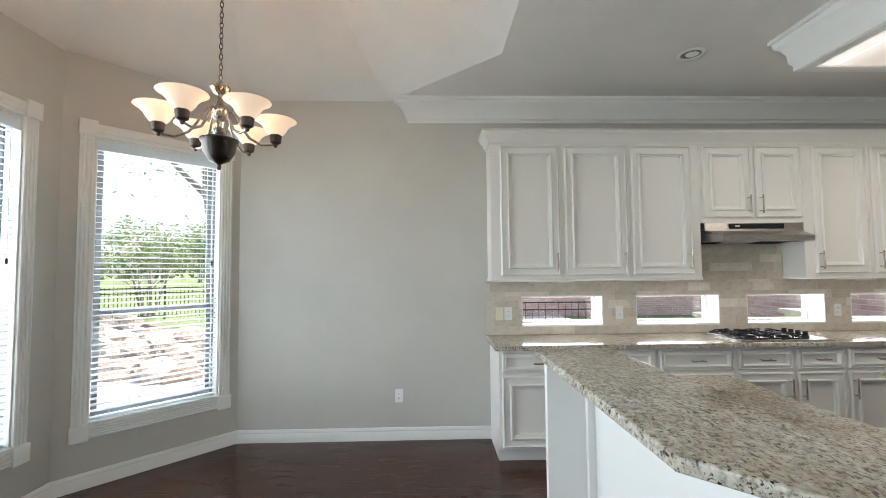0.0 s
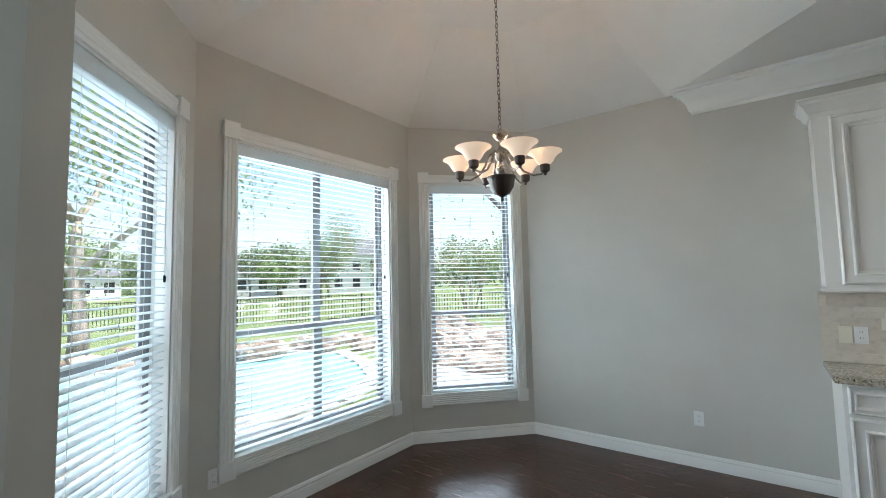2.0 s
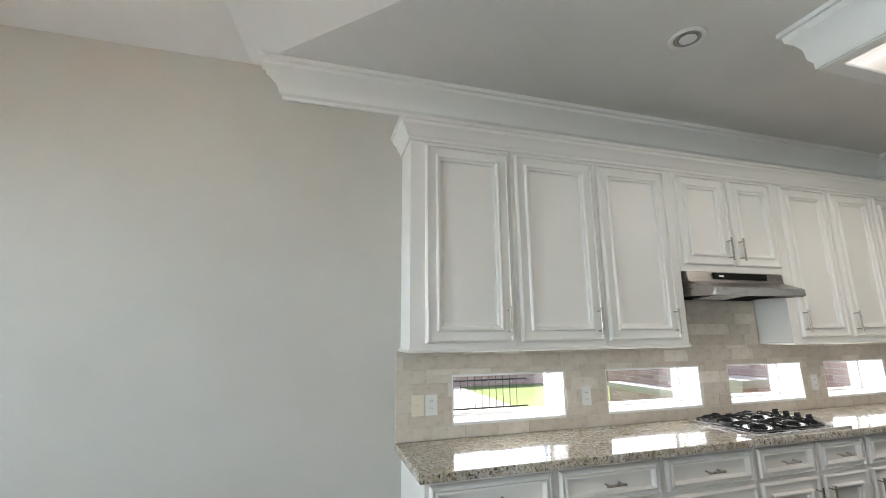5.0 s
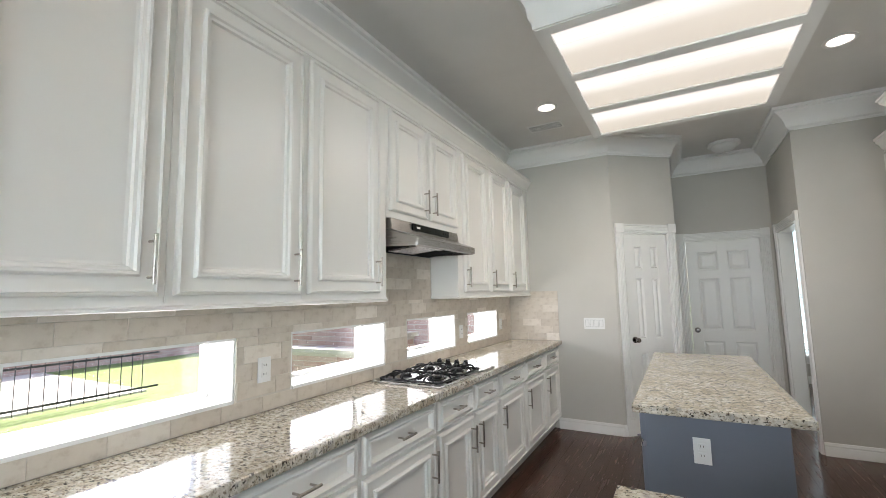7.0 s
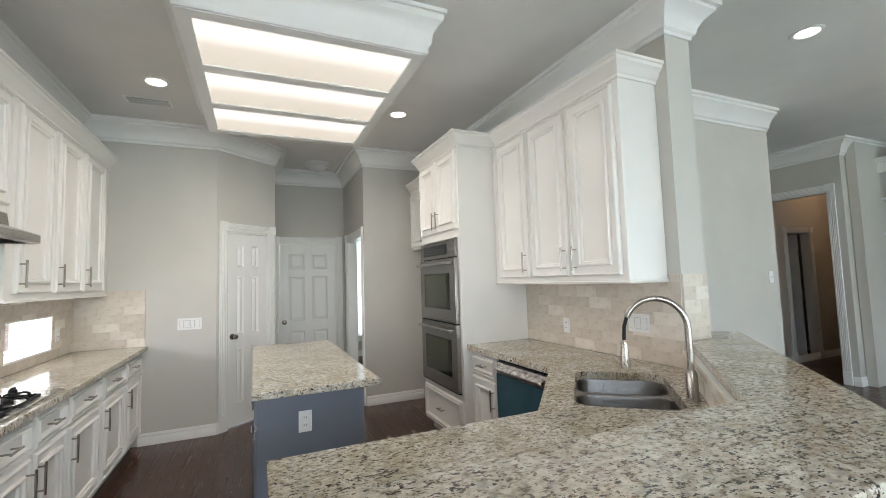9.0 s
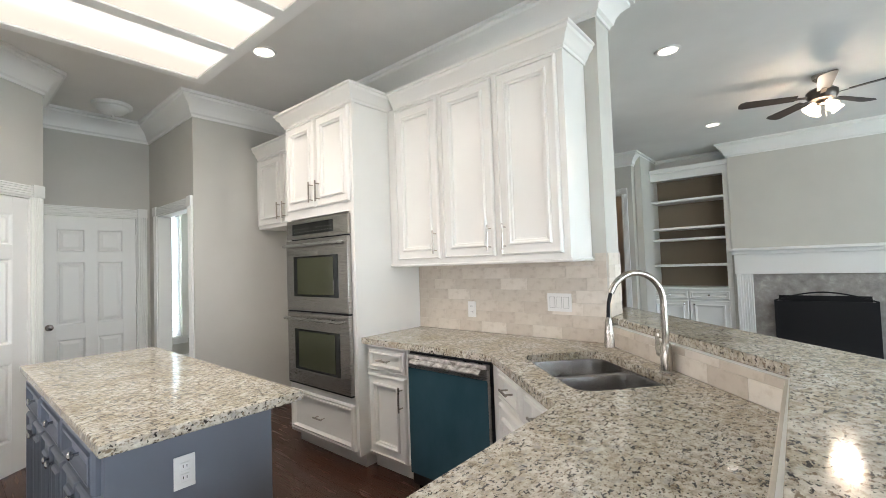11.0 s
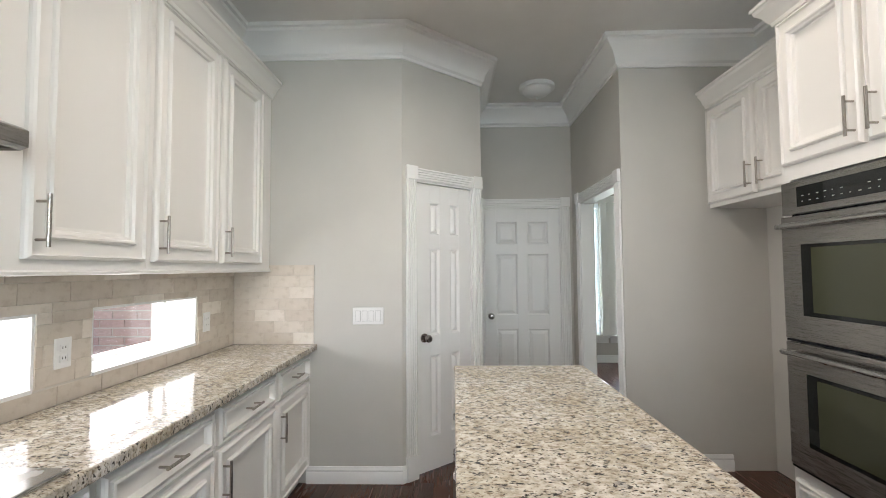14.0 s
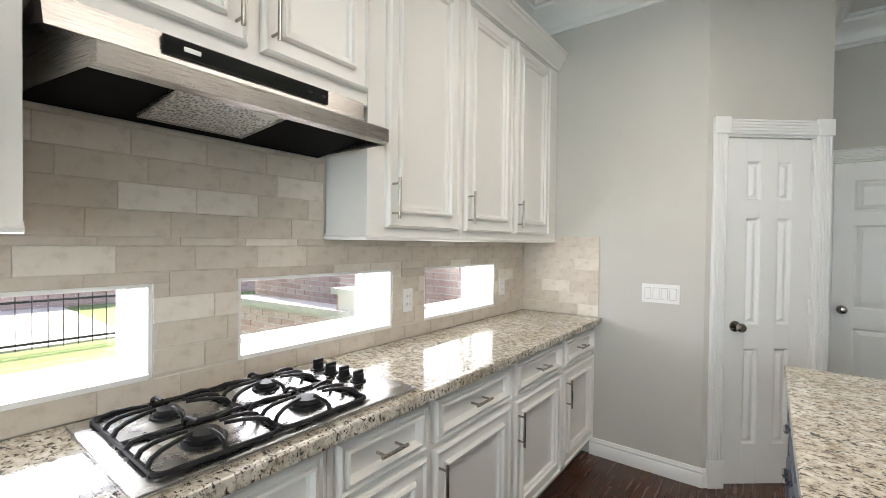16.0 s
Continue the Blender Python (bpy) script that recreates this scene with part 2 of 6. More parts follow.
def tube(points, radius, seg=10, bm=None, closed=False):
    """A round bar along points."""
    bm = bm or bmesh.new()
    pts = [Vector(p) for p in points]
    rings, n = [], len(pts)
    up = None
    for i, p in enumerate(pts):
        a = pts[(i - 1) % n] if closed or i else pts[0]
        b = pts[(i + 1) % n] if closed or i < n - 1 else pts[-1]
        d = (b - a).normalized()
        if up is None:
            up = Vector((0, 0, 1)) if abs(d.z) < 0.9 else Vector((1, 0, 0))
        s = d.cross(up).normalized()
        up = s.cross(d).normalized()
        r = radius[i] if isinstance(radius, (list, tuple)) else radius
        rings.append([bm.verts.new(p + (s * math.cos(2 * math.pi * k / seg) + up * math.sin(2 * math.pi * k / seg)) * r) for k in range(seg)])
    for a, b in zip(rings, rings[1:] + ([rings[0]] if closed else [])):
        for k in range(seg):
            bm.faces.new((a[k], a[(k + 1) % seg], b[(k + 1) % seg], b[k]))
    if not closed:
        bm.faces.new(rings[0][::-1])
        bm.faces.new(rings[-1])
    return bm


def sweep(path, profile, bm=None, closed=False, z=0.0):
    """A moulding: profile of (out, height) run along plan points; out is to the left of the way, corners mitred."""
    bm = bm or bmesh.new()
    pts = [Vector(p) for p in path]
    n = len(pts)
    rings = []
    for i, p in enumerate(pts):
        d0 = (p - pts[i - 1]).normalized() if (i or closed) else (pts[1] - p).normalized()
        d1 = (pts[(i + 1) % n] - p).normalized() if (i < n - 1 or closed) else d0
        n0, n1 = Vector((-d0.y, d0.x)), Vector((-d1.y, d1.x))
        mid = (n0 + n1)
        mid = mid / max(0.2, mid.dot(n0))
        rings.append([bm.verts.new((p.x + mid.x * o, p.y + mid.y * o, z + h)) for o, h in profile])
    for a, b in zip(rings, rings[1:] + ([rings[0]] if closed else [])):
        for k in range(len(profile) - 1):
            bm.faces.new((a[k], b[k], b[k + 1], a[k + 1]))
        bm.faces.new((a[-1], b[-1], b[0], a[0]))
    if not closed:
        bm.faces.new(rings[0])
        bm.faces.new(rings[-1][::-1])
    return bm


def loft_panel(w, h, profile, bm=None, m=None):
    """Nested rectangles: profile of (inset, height towards -y); the rectangle spans x 0..w, z 0..h. Last ring is capped."""
    bm = bm or bmesh.new()
    rings = []
    for i, d in profile:
        i = min(i, w / 2 - 0.004, h / 2 - 0.004)
        c = [Vector((x, -d, z)) for x, z in ((i, i), (w - i, i), (w - i, h - i), (i, h - i))]
        rings.append([bm.verts.new(m @ p if m else p) for p in c])
    for a, b in zip(rings, rings[1:]):
        for k in range(4):
            bm.faces.new((a[k], a[(k + 1) % 4], b[(k + 1) % 4], b[k]))
    bm.faces.new(rings[-1])
    bm.faces.new(rings[0][::-1])
    return bm


def along(p, q, z=0.0):
    """A frame at plan point p with x towards q; -y is to the right of the way."""
    d = Vector(q) - Vector(p)
    return Matrix.Translation((p[0], p[1], z)) @ Matrix.Rotation(math.atan2(d.y, d.x), 4, "Z"), d.length


def wall(name, p, q, h, openings, material, label, thick=0.14, z0=0.0):
    """A wall whose seen face runs from p to q with the room to the right of the way; openings are (s0, s1, z0, z1)."""
    m, length = along(p, q)
    bm = bmesh.new()
    s = 0.0
    for a, b, za, zb in sorted(openings):
        if a > s:
            add_box(bm, s, 0, z0, a, thick, h, m)
        if za > z0:
            add_box(bm, a, 0, z0, b, thick, za, m)
        if zb < h:
            add_box(bm, a, 0, zb, b, thick, h, m)
        s = b
    if s < length:
        add_box(bm, s, 0, z0, length, thick, h, m)
    return tagged(part(name, bm, material), label, "wall", kind="structure")


# ---------------------------------------------------------------- plan
CH = 3.07                       # flat ceiling
YN, XE, YS = 5.28, 5.835, 1.55  # kitchen walls
XS = 2.63                       # free end of the sink wall
BAY = [(-0.93, 1.52), (-1.77, 2.40), (-1.77, 4.39), (-0.93, YN)]
D1, D2 = (XE, 4.13), (6.31, 3.56)   # pantry diagonal
XH, YH, XF = 7.30, 2.57, 6.03   # hall back, hall side, fridge wall
WT = 0.26
XR = 9.45                       # far wall of the room off the hall

# floor: planks lie along the room in y-rows
SMALLWIN = [(1.615, 2.365), (2.67, 3.45), (3.705, 4.45), (4.69, 5.41)]
wall("wall_north", (-0.93, YN), (XE, YN), CH + 0.3, [(a + 0.93, b + 0.93, 0.985, 1.262) for a, b in SMALLWIN], WALL, "greige painted wall with four low slot windows", WT)
wall("wall_east", (XE, YN + WT), D1, CH + 0.1, [], WALL, "plain greige painted kitchen end wall")
WIN = {  # outer frame s0, s1, z0, z1 of the opening in each bay wall
    1: ((-0.93, 1.52), (-1.77, 2.40), 0.155, 0.985, 0.445, 2.50),
    2: ((-1.77, 2.40), (-1.77, 4.39), 0.265, 1.715, 0.445, 2.50),
    3: ((-1.77, 4.39), (-0.93, YN), 0.188, 1.06, 0.445, 2.50),
}
for k, (p, q, s0, s1, z0, z1) in WIN.items():
    wall("wall_bay_%d" % k, p, q, CH + 0.3, [(s0, s1, z0, z1)], WALL, "greige painted breakfast bay wall with a tall window", 0.16)

# pantry diagonal, hall, fridge wall
dl = (Vector(D2) - Vector(D1)).length
PD0, PD1 = 0.115, dl - 0.095
wall("wall_pantry", D1, D2, CH + 0.1, [(PD0, PD1, 0, 2.035)], WALL, "greige painted diagonal wall holding the pantry door", 0.12)
wall("wall_hall_north", D2, (XH + 0.12, D2[1]), CH + 0.1, [], WALL, "greige painted back hall wall", 0.12)
GD0, GD1 = 2.685, 3.475
wall("wall_hall_back", (XH, D2[1]), (XH, YH), CH + 0.1, [(D2[1] - GD1, D2[1] - GD0, 0, 2.035)], WALL, "greige painted wall at the end of the back hall", 0.12)
OD0, OD1 = 6.13, 7.03
wall("wall_hall_south", (XR + 0.14, YH), (XF, YH), CH + 0.1, [(XR + 0.14 - OD1, XR + 0.14 - OD0, 0, 2.035)], WALL, "greige painted hall wall with a cased opening", 0.13)
wall("wall_fridge", (XF, YH - 0.13), (XF, YS), CH + 0.1, [], WALL, "greige painted side wall of the fridge recess", 0.13)
wall("wall_sink", (XF + 0.13, YS), (XS, YS), CH + 0.1, [], WALL, "greige painted wall behind the sink cabinets", 0.21)

# living room and the far walls
XA, YA, YB, XB = 3.53, -1.05, -2.96, 3.76
YC = -3.55
wall("wall_living_east", (XA, YS - 0.21), (XA, YA), CH + 0.1, [], WALL, "greige painted living room wall", 0.12)
wall("wall_passage_north", (XA + 0.12, YA), (5.6, YA), CH + 0.1, [], WALL, "greige painted passage wall", 0.12)
wall("wall_passage_end", (5.6, YA + 0.12), (5.6, YB - 0.12), CH + 0.1, [], WALL, "greige painted passage end wall", 0.12)
LD0, LD1 = 3.92, 4.70
wall("wall_passage_south", (5.6, YB), (XB, YB), CH + 0.1, [(5.6 - LD1, 5.6 - LD0, 0, 2.43)], WALL, "greige painted wall with a cased doorway", 0.12)
wall("wall_bookcase_side", (XB, YB - 0.12), (XB, -4.06), CH + 0.1, [], WALL, "greige painted return beside the bookcase", 0.12)
wall("wall_living_south", (XB + 0.12, -4.06), (-2.6, -4.06), CH + 0.1, [], WALL, "greige painted living room back wall", 0.12)
wall("wall_chimney", (2.56, YC), (0.30, YC), CH + 0.02, [], WALL, "greige painted chimney breast above the mantel", 0.50)
wall("wall_living_west", (-2.6, -4.06), (-2.6, 1.52), CH + 0.1, [(0.6, 2.4, 0.4, 2.4), (2.9, 4.7, 0.4, 2.4)], WALL, "greige painted living room window wall", 0.16)
wall("wall_living_north", (-2.6, 1.52), (-0.93, 1.52), CH + 0.1, [], WALL, "greige painted living room return wall", 0.12)
for nm, y0, y1 in (("window_4", -3.46, -1.66), ("window_5", -1.16, 0.64)):
    w = tagged(new(nm), "plain tall living room window in a white frame", "window", kind="structure")
    fr = bmesh.new()
    for yy in (y0 + 0.03, (y0 + y1) / 2, y1 - 0.03):
        add_box(fr, -2.70, yy - 0.03, 0.4, -2.65, yy + 0.03, 2.4)
    for zz in (0.43, 1.4, 2.37):
        add_box(fr, -2.70, y0, zz - 0.03, -2.651, y1, zz + 0.03)
    part("window_frame", fr, TRIM, w)
# room behind the doorway, pantry, rooms beyond the hall
wall("wall_bath_side", (4.9, YB - 0.12), (4.9, -5.6), CH, [(0.81, 1.44, 0, 2.035)], WALL, "greige painted wall seen through the doorway", 0.1)
wall("wall_bath_back", (4.9, -5.6), (3.75, -5.6), CH, [], WALL, "greige painted wall seen through the doorway", 0.1)
wall("wall_bath_west", (3.75, -5.6), (3.75, YB - 0.12), CH, [], WALL, "greige painted wall seen through the doorway", 0.1)
wall("wall_study_east", (XR, YH - 0.13), (XR, -0.6), CH, [(0.19, 0.89, 0.40, 2.4), (1.08, 2.24, 0.40, 2.4)], WALL, "pale wall of the room off the hall with two windows", 0.14)
wall("wall_study_south", (XR, -0.6), (XF, -0.6), CH, [], WALL, "pale wall of the room off the hall", 0.14)
wall("wall_study_west", (XF, -0.6), (XF, YS - 0.21), CH, [], WALL, "pale wall of the room off the hall", 0.12)


def study_window(name, y0, y1, label):
    """A cased window in the far wall of the room off the hall."""
    w = tagged(new(name), label, "window", kind="structure")
    z0, z1 = 0.40, 2.4
    fr = bmesh.new()
    for yy in (y0 + 0.03, y1 - 0.03):
        add_box(fr, XR + 0.06, yy - 0.03, z0, XR + 0.11, yy + 0.03, z1)
    for zz in (z0 + 0.03, 1.35, z1 - 0.03):
        add_box(fr, XR + 0.062, y0 + 0.06, zz - 0.03, XR + 0.108, y1 - 0.06, zz + 0.03)
    part("window_frame", fr, TRIM, w)
    for ya, yb in ((y0 - 0.095, y0), (y1, y1 + 0.095)):
        part("casing_side", boxm(XR - 0.022, ya, z0, XR - 0.001, yb, z1, 0.004), TRIM, w)
    part("casing_head", boxm(XR - 0.024, y0 - 0.095, z1, XR - 0.001, y1 + 0.095, z1 + 0.10, 0.004), TRIM, w)
    part("sill", boxm(XR - 0.05, y0 - 0.11, z0 - 0.03, XR - 0.001, y1 + 0.11, z0, 0.005), TRIM, w)
    part("apron", boxm(XR - 0.02, y0 - 0.08, z0 - 0.11, XR - 0.001, y1 + 0.08, z0 - 0.031, 0.004), TRIM, w)


study_window("window_6", 0.20, 1.36, "white framed window in the room off the hall")
study_window("window_11", 1.55, 2.25, "white framed window behind a closed blind off the hall")
sb = thing("window_blind", "closed white slatted blind in the room off the hall", "blind")
part("headrail", boxm(XR + 0.004, 1.57, 2.32, XR + 0.044, 2.23, 2.39, 0.003), SLAT, sb)
for i in range(44):
    o = part("slat", boxm(-0.024, 0, -0.0015, 0.024, 0.655, 0.0015), SLAT, sb)
    o.location, o.rotation_euler = (XR + 0.028, 1.572, 0.43 + i * 0.043), (0, radians(58), 0)

# flat ceiling with the raised octagon over the breakfast corner
OC = (-0.245, 3.41)
OCT = [(-0.93, YN), (-1.77, 4.39), (-1.77, 2.40), (-0.93, 1.52), (0.41, 1.52), (1.32, 2.40), (1.32, 4.402), (0.41, YN)]


def ceiling():
    bm = bmesh.new()
    top = CH + 0.47
    outer = [bm.verts.new((x, y, CH)) for x, y in OCT]
    inner = [bm.verts.new((OC[0] + (x - OC[0]) * 0.45, OC[1] + (y - OC[1]) * 0.45, top)) for x, y in OCT]
    for i in range(8):
        j = (i + 1) % 8
        bm.faces.new((outer[i], outer[j], inner[j], inner[i]))
    bm.faces.new(inner)
    o = part("ceiling_tray", bm, CEIL)
    tagged(o, "raised octagonal plaster ceiling over the breakfast corner", "ceiling", kind="structure")
    bm = bmesh.new()
    def flat(pts):
        lo = [bm.verts.new((x, y, CH)) for x, y in pts]
        hi = [bm.verts.new((x, y, CH + 0.12)) for x, y in pts]
        bm.faces.new(lo)
        bm.faces.new(hi[::-1])
        for i in range(len(pts)):
            bm.faces.new((lo[i], lo[(i + 1) % len(pts)], hi[(i + 1) % len(pts)], hi[i]))
    E0 = 9.65
    flat([(1.32, 1.52), (E0, 1.52), (E0, YN + WT), (1.32, YN + WT)])
    flat([(-2.76, -5.8), (E0, -5.8), (E0, 1.52), (-2.76, 1.52)])
    flat([(0.41, 1.52), (1.32, 1.52), (1.32, 2.40)])
    flat([(1.32, 4.402), (1.32, YN), (0.41, YN)])
    o = part("ceiling", bm, CEIL)
    tagged(o, "flat matte off-white plaster ceiling", "ceiling", kind="structure")
    # unseen slab added over the tray so that no sun gets through
    bm = bmesh.new()
    add_box(bm, -2.3, 1.2, CH + 0.6, 1.6, YN + 0.4, CH + 0.7)
    tagged(part("sun_block_slab", bm, CEIL), "unseen slab above the raised ceiling that keeps the sun out", "roof", kind="structure")


ceiling()

# mouldings
CROWN = [(0, -0.205), (0.012, -0.205), (0.014, -0.185), (0.030, -0.172), (0.040, -0.135), (0.062, -0.095), (0.095, -0.062), (0.112, -0.050), (0.114, -0.030), (0.135, -0.026), (0.137, -0.001), (0, -0.001)]
BASE = [(0, 0), (0.016, 0), (0.016, 0.066), (0.010, 0.078), (0.013, 0.088), (0.006, 0.108), (0, 0.110)]
SHOE = [(0.0165, 0), (0.032, 0), (0.030, 0.012), (0.0165, 0.019)]


def moulding(name, path, profile, z, label):
    o = part(name, sweep(path, profile, z=z), TRIM)
    smooth(o, 30)
    return tagged(o, label, "moulding", kind="structure")


moulding("crown_moulding", [(XA, YA), (XA, YS - 0.21), (XS, YS - 0.21), (XS, YS), (XF, YS), (XF, YH), (XH, YH), (XH, D2[1]), D2, D1, (XE, YN), (0.60, YN), (0.60, YN + 0.16)], CROWN, CH, "white painted crown moulding along the kitchen walls")
moulding("crown_moulding_living", [(0.30, YC), (2.56, YC), (2.56, -4.06), (XB, -4.06), (XB, YB), (5.6, YB), (5.6, YA), (XA, YA)], CROWN, CH, "white painted crown moulding in the living room")


def baseboard(path):
    o = part("baseboard", sweep(path, BASE), TRIM)
    smooth(o, 30)
    tagged(o, "white painted baseboard along the floor", "baseboard", kind="structure")


baseboard([(1.32, YN), BAY[3], BAY[2], BAY[1], BAY[0]])
baseboard([(D1[0] + 0.02, D1[1] - 0.02), D1, (XE, 4.77)])
baseboard([(XF, 2.25 - 0.4), (XF, YH), (OD0 - 0.10, YH)])
baseboard([(XH, D2[1]), (D2[0], D2[1])])
baseboard([(2.56, -4.06 + 0.42), (2.56, -4.05)])
baseboard([(XB, -3.6), (XB, YB), (LD0 - 0.10, YB)])
baseboard([(LD1 + 0.10, YB), (5.6, YB), (5.6, YA), (XA, YA), (XA, YS - 0.21), (XS, YS - 0.21)])
baseboard([(XF, -0.6), (XR, -0.6), (XR, YH - 0.13)])
baseboard([(3.75, YB - 0.12), (3.75, -5.6), (4.9, -5.6), (4.9, YB - 0.12)])


# ---------------------------------------------------------------- doors and casings
def fluted(w, n=4, t=0.018):
    """Profile of a reeded casing: (across, out)."""
    pts = [(0, 0), (0, t * 0.8), (0.008, t)]
    step = (w - 0.016) / n
    for i in range(n):
        a = 0.008 + i * step
        pts += [(a + step * 0.2, t), (a + step * 0.35, t - 0.007), (a + step * 0.65, t - 0.007), (a + step * 0.8, t)]
    return pts + [(w - 0.008, t), (w, t * 0.8), (w, 0)]


def bar_of(profile, p, across, out, way, length):
    """A straight moulding from p along way."""
    bm = bmesh.new()
    p, across, out, way = Vector(p), Vector(across), Vector(out), Vector(way)
    a = [bm.verts.new(p + across * u + out * v) for u, v in profile]
    b = [bm.verts.new(p + across * u + out * v + way * length) for u, v in profile]
    n = len(profile)
    for i in range(n):
        bm.faces.new((a[i], a[(i + 1) % n], b[(i + 1) % n], b[i]))
    bm.faces.new(a[::-1])
    bm.faces.new(b)
    return bm


def door_casing(holder, s0, s1, zt, w=0.085):
    """Casing about an opening in the holder's frame (x along the wall, the room at -y)."""
    X, Z, O = (1, 0, 0), (0, 0, 1), (0, -1, 0)
    for s in (s0 - w, s1):
        part("casing_side", bar_of(fluted(w), (s, -0.001, 0.16), X, O, Z, zt - 0.16), TRIM, holder)
        part("plinth_block", boxm(s - 0.004, -0.024, 0, s + w + 0.004, -0.001, 0.16, 0.003), TRIM, holder)
        part("corner_block", boxm(s - 0.004, -0.026, zt, s + w + 0.004, -0.001, zt + w + 0.01, 0.004), TRIM, holder)
    part("casing_head", bar_of(fluted(w), (s0 - 0.003, -0.001, zt), Z, O, X, s1 - s0 + 0.006), TRIM, holder)
    for s in (s0, s1):
        part("jamb", boxm(s - 0.012, 0.0, 0, s + 0.012, 0.119, zt - 0.013), TRIM, holder)
    part("head_jamb", boxm(s0 - 0.012, 0.0, zt - 0.012, s1 + 0.012, 0.119, zt + 0.012), TRIM, holder)


PANEL = [(0, -0.032), (0, -0.003), (0.005, -0.005), (0.012, -0.016), (0.020, -0.017), (0.023, -0.013), (0.046, -0.004), (0.048, -0.003)]


def six_panel_door(holder, w, h, y, knob_s, hinge_s):
    """A leaf spanning x 0..w in the holder's frame, its face at y."""
    leaf = new("door_leaf")
    leaf.parent = holder
    leaf.location = (0, y, 0)
    st, ms, t = 0.115, 0.10, 0.034
    rows = [(0.24, 0.80), (0.94, 1.56), (1.66, h - 0.13)]
    for a, b in ((0, st), (w / 2 - ms / 2, w / 2 + ms / 2), (w - st, w)):
        part("stile", boxm(a, 0, 0.008, b, t, h, 0.0015, 1), TRIM, leaf)
    cuts = [0.008] + [z for r in rows for z in r] + [h]
    for a, b in zip(cuts[::2], cuts[1::2]):
        for x0, x1 in ((st, w / 2 - ms / 2), (w / 2 + ms / 2, w - st)):
            part("rail", boxm(x0, 0.0006, a, x1, t - 0.0006, b), TRIM, leaf)
    for a, b in rows:
        for x0, x1 in ((st, w / 2 - ms / 2), (w / 2 + ms / 2, w - st)):
            part("panel", loft_panel(x1 - x0, b - a, PANEL, m=Matrix.Translation((x0, 0, a))), TRIM, leaf)
    kn = lathe([(0, 0.075), (0.018, 0.072), (0.027, 0.058), (0.024, 0.045), (0.012, 0.036), (0.010, 0.012), (0.031, 0.008), (0.032, 0)], 20, Matrix.Translation((knob_s, 0, 0.93)) @ Matrix.Rotation(radians(90), 4, "X"))
    smooth(part("knob", kn, DARKCHROME, leaf, "dark polished round knob"))
    for z in (0.25, 1.05, h - 0.22):
        part("hinge", boxm(hinge_s - 0.012, -0.006, z - 0.045, hinge_s + 0.012, 0.004, z + 0.045, 0.002), TRIM, leaf, "small hinge painted white")
    return leaf


def make_door(name, p, q, s0, s1, label, knob_left=True):
    m, _ = along(p, q)
    d = tagged(new(name), label, "door", kind="structure")
    d.matrix_world = m
    door_casing(d, s0, s1, 2.035)
    w = s1 - s0 - 0.03
    leaf = six_panel_door(d, w, 2.018, 0.012, 0.06 if knob_left else w - 0.06, w + 0.006 if knob_left else -0.006)
    leaf.location.x = s0 + 0.015
    return d


make_door("door_1", D1, D2, PD0, PD1, "closed white six-panel pantry door with a dark knob")
make_door("door_2", (XH, D2[1]), (XH, YH), D2[1] - GD1, D2[1] - GD0, "closed white six-panel door at the back hall")
od = tagged(new("door_3"), "white reeded casing round an open doorway", "doorway", kind="structure")
od.matrix_world, _ = along((XH + 0.12, YH), (XF, YH))
door_casing(od, XH + 0.12 - OD1, XH + 0.12 - OD0, 2.035)
ld = tagged(new("door_4"), "white casing round an open living room doorway", "doorway", kind="structure")
ld.matrix_world, _ = along((5.6, YB), (XB, YB))
door_casing(ld, 5.6 - LD1, 5.6 - LD0, 2.43)
bd = tagged(new("door_5"), "white casing and open six-panel door inside the dim vestibule", "door", kind="structure")
bd.matrix_world, _ = along((4.9, YB - 0.12), (4.9, -5.6))
door_casing(bd, 0.81, 1.44, 2.035)
ol = tagged(new("door_6"), "white six-panel door leaf standing open into the dim room", "door", kind="structure")
ol.matrix_world, _ = along((5.66, -4.475), (5.05, -4.475))
six_panel_door(ol, 0.60, 2.018, 0.0, 0.06, 0.606)
wall("wall_closet_north", (5.0, -3.4), (6.3, -3.4), CH, [], WALL, "greige wall of the dim inner room", 0.08)
wall("wall_closet_east", (6.3, -3.4), (6.3, -5.2), CH, [], WALL, "greige wall of the dim inner room", 0.08)
wall("wall_closet_south", (6.3, -5.2), (5.0, -5.2), CH, [], WALL, "greige wall of the dim inner room", 0.08)
# box above the inner room, out of view, added against sky light from above
tagged(part("closet_sky_block", boxm(4.95, -5.3, CH, 6.4, -3.3, CH + 0.1), CEIL), "unseen ceiling box over the inner room, keeps sky light out", "ceiling", kind="structure")
tagged(part("floor_closet", boxm(5.0, -5.2, -0.04, 6.3, -3.4, 0.006), WOOD), "dark wooden floor of the dim inner room", "floor", kind="structure")


